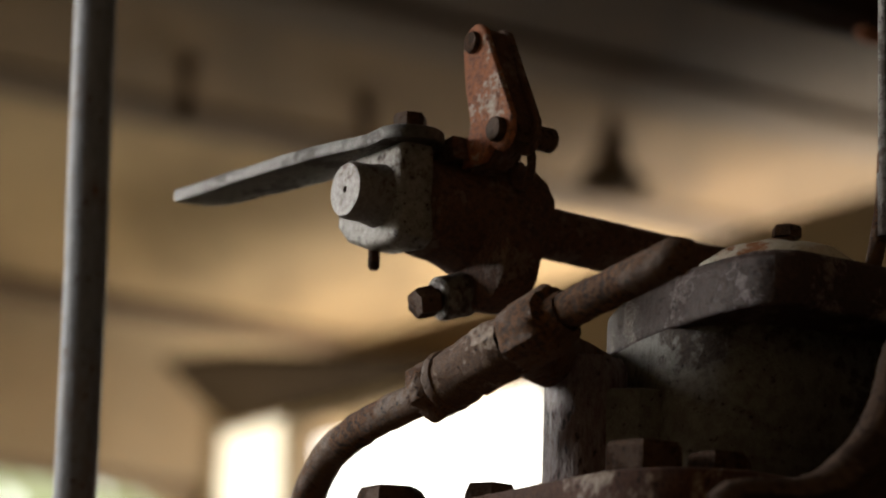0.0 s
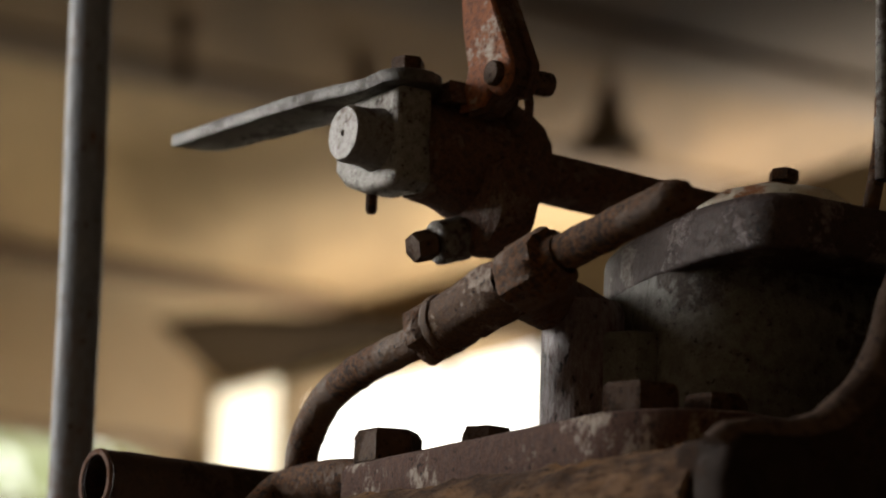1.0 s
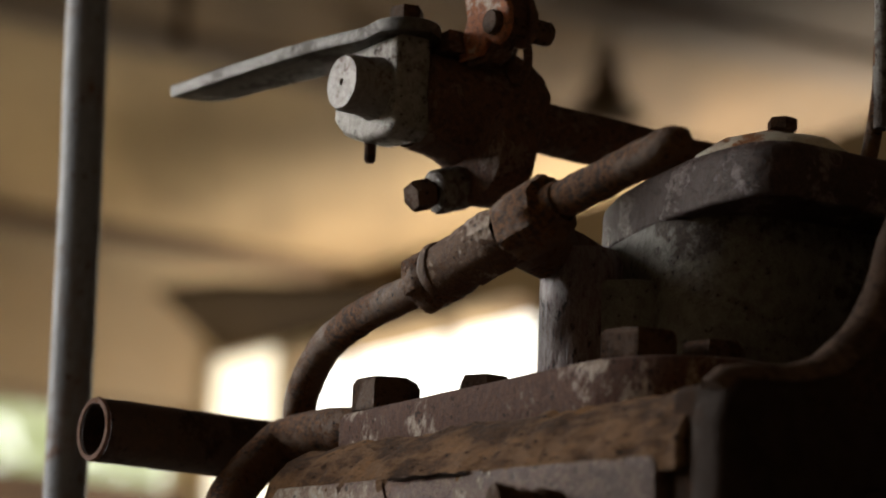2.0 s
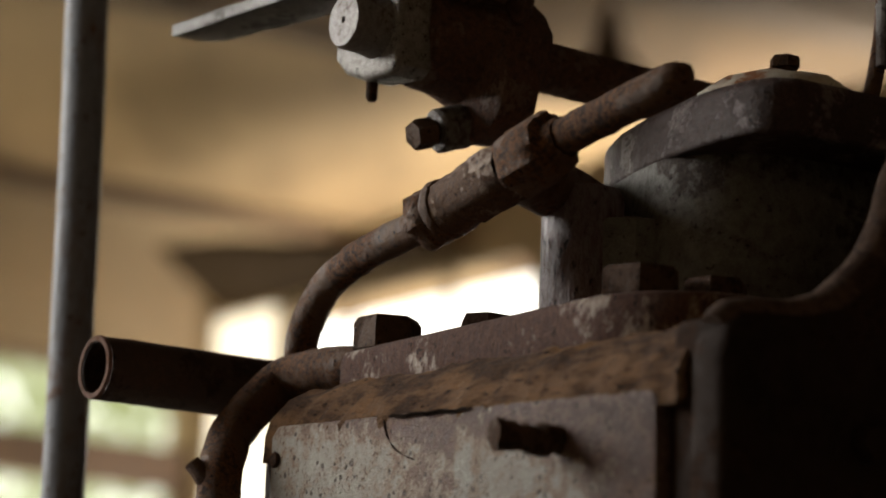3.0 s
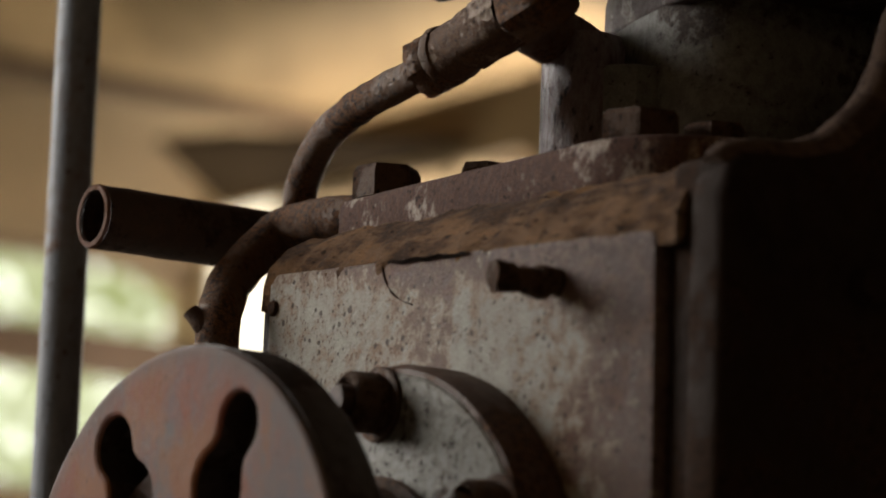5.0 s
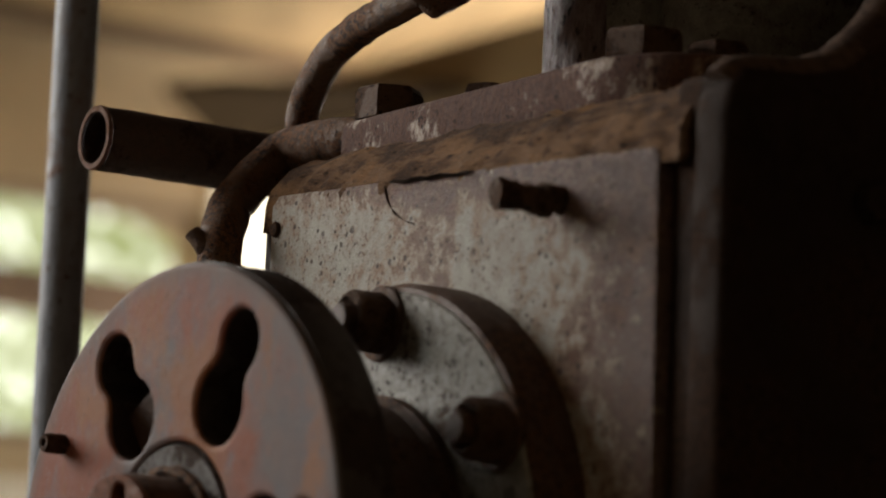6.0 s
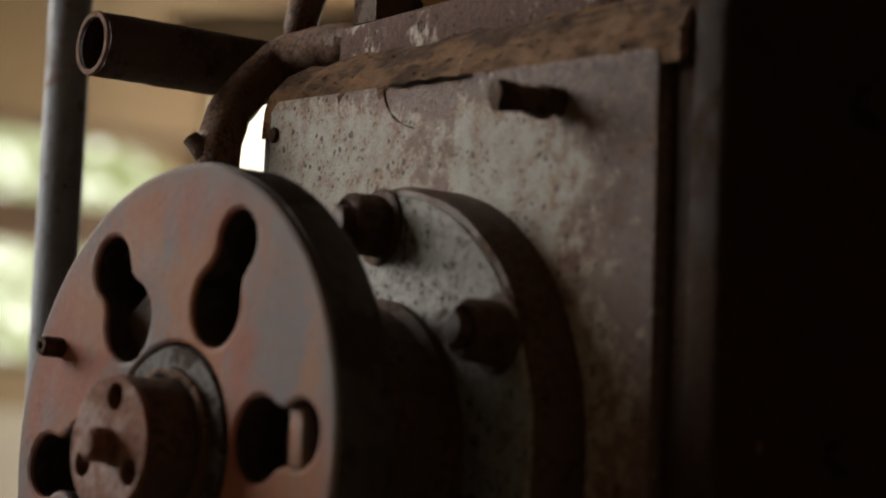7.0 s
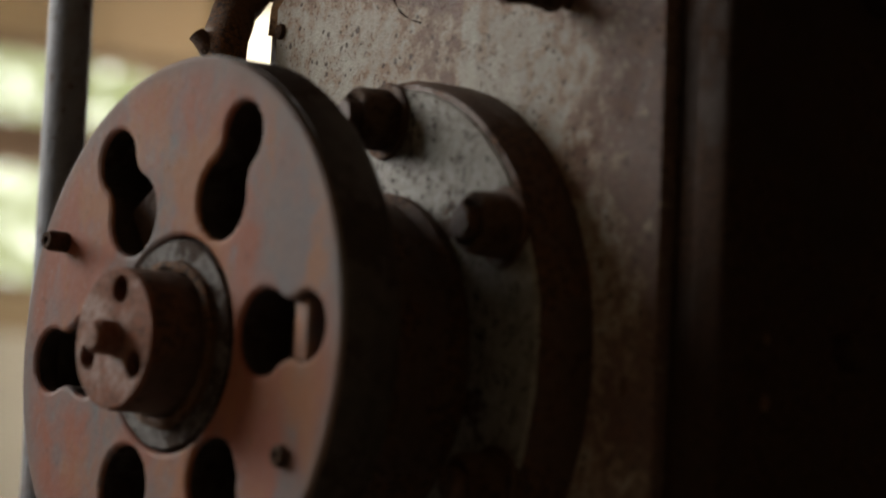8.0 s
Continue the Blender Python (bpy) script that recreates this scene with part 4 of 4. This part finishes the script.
part("neck", roughen(lathe([(0.020, 0.050), (0.0270, 0.053), (0.0285, 0.060), (0.0285, 0.072), (0.0310, 0.080), (0.0355, 0.090), (0.0380, 0.100), (0.0375, 0.117), (0.0340, 0.126), (0.018, 0.129), (0, 0.129)], (VX, 0, VZ - 0.001), "y", 64), 0.0016, 55), M_VALVE, valve, "rust-caked valve neck")
lug = [(-0.122, 1.430), (-0.118, 1.408), (-0.119, 1.392), (-0.110, 1.382), (-0.092, 1.378), (-0.074, 1.383), (-0.064, 1.394), (-0.060, 1.408), (-0.060, 1.430)]
part("lug", roughen(prism(lug, "y", 0.084, 0.110, 0.004, 2), 0.0010, 70), M_VALVE, valve, "thick rusted lug")
HD = Vector((-0.05, -0.93, -0.30)).normalized()
HC = Vector((-0.1040, 0.088, 1.3905))
part("hook", roughen(hexagon(HC + HD * 0.0235, HD, 0.0158, 0.0125, 0.5), 0.0006, 90), M_BOLT, valve, "hexagonal end of the lower screw")
part("screw_neck", lathe([(0.0066, 0.026), (0.0066, 0.015)], HC, HD, 20), M_CAST, valve)
part("collar", roughen(lathe([(0.0060, 0.0205), (0.0112, 0.0205), (0.0128, 0.0185), (0.0130, 0.0125), (0.0118, 0.0115), (0.0128, 0.0100), (0.0130, 0.002), (0.0110, 0.0), (0.0110, -0.012)], HC, HD, 32), 0.0004, 90), M_STEEL, valve, "pale collar")
arm = [(-0.088, 1.458), (-0.080, 1.482), (-0.086, 1.506), (-0.089, 1.525)] + arc(-0.0775, 1.530, 0.0118, 170, 20, 8) + [(-0.039, 1.480)] + arc(-0.050, 1.473, 0.0115, 15, -140, 7) + [(-0.066, 1.458)]
core = [(-0.084, 1.455), (-0.077, 1.482), (-0.083, 1.506), (-0.086, 1.525)] + arc(-0.0775, 1.530, 0.0100, 170, 20, 8) + [(-0.044, 1.480), (-0.046, 1.468), (-0.060, 1.462), (-0.066, 1.455)]
part("arm_plate", roughen(prism(arm, "y", 0.0700, 0.0745, 0.0010, 1), 0.0005, 90), M_ARM, valve, "orange rusted arm plate, flaking paint")
part("arm_core", roughen(prism(core, "y", 0.0740, 0.0875, 0.0, 1), 0.0004, 90), M_VALVE, valve)
part("arm_plate", roughen(prism(arm, "y", 0.0870, 0.0915, 0.0010, 1), 0.0005, 90), M_VALVE, valve)
for x, z, r, y0, y1 in ((-0.0785, 1.5310, 0.0066, 0.067, 0.094), (-0.0505, 1.473, 0.0072, 0.065, 0.107)):
    part("pivot_pin", lathe([(0, y0), (r * 0.9, y0), (r, y0 + 0.0015), (r, y1 - 0.001), (r * 0.9, y1), (0, y1)], (x, 0, z), "y", 24), M_BOLT, valve)
part("ring", tube([(-0.066 + 0.0085 * math.cos(k * math.pi / 8), 0.098, 1.460 + 0.0115 * math.sin(k * math.pi / 8)) for k in range(17)], 0.0027, 10, 0.003), M_VALVE, valve)
part("tab", roughen(prism([(-0.106, 1.464), (-0.108, 1.471), (-0.098, 1.474), (-0.084, 1.4755), (-0.080, 1.462)], "y", 0.060, 0.082, 0.0015, 2), 0.0012, 90), M_VALVE, valve)

# ---- overhead bar, hung from the ceiling ----
over = thing("overhead_bar", (-0.62, 0.9, 1.84), "dark steel bar hung from the ceiling", "bar")
part("bar", box(-0.66, -0.60, -0.5, 2.4, 1.839, 1.90, 0.004), M_CAST, over)
for y in (-0.45, 2.3):
    part("hanger", lathe([(0.008, 1.89), (0.008, HZ)], (-0.63, y, 0), "z", 12), M_CAST, over)
part("hook", tube([(-0.600, 0.868, 1.846), (-0.596, 0.868, 1.832), (-0.598, 0.860, 1.824), (-0.602, 0.848, 1.822), (-0.603, 0.838, 1.828)], 0.0062, 12, 0.004, 0.0006), M_ARM, over, "small rusty hook")
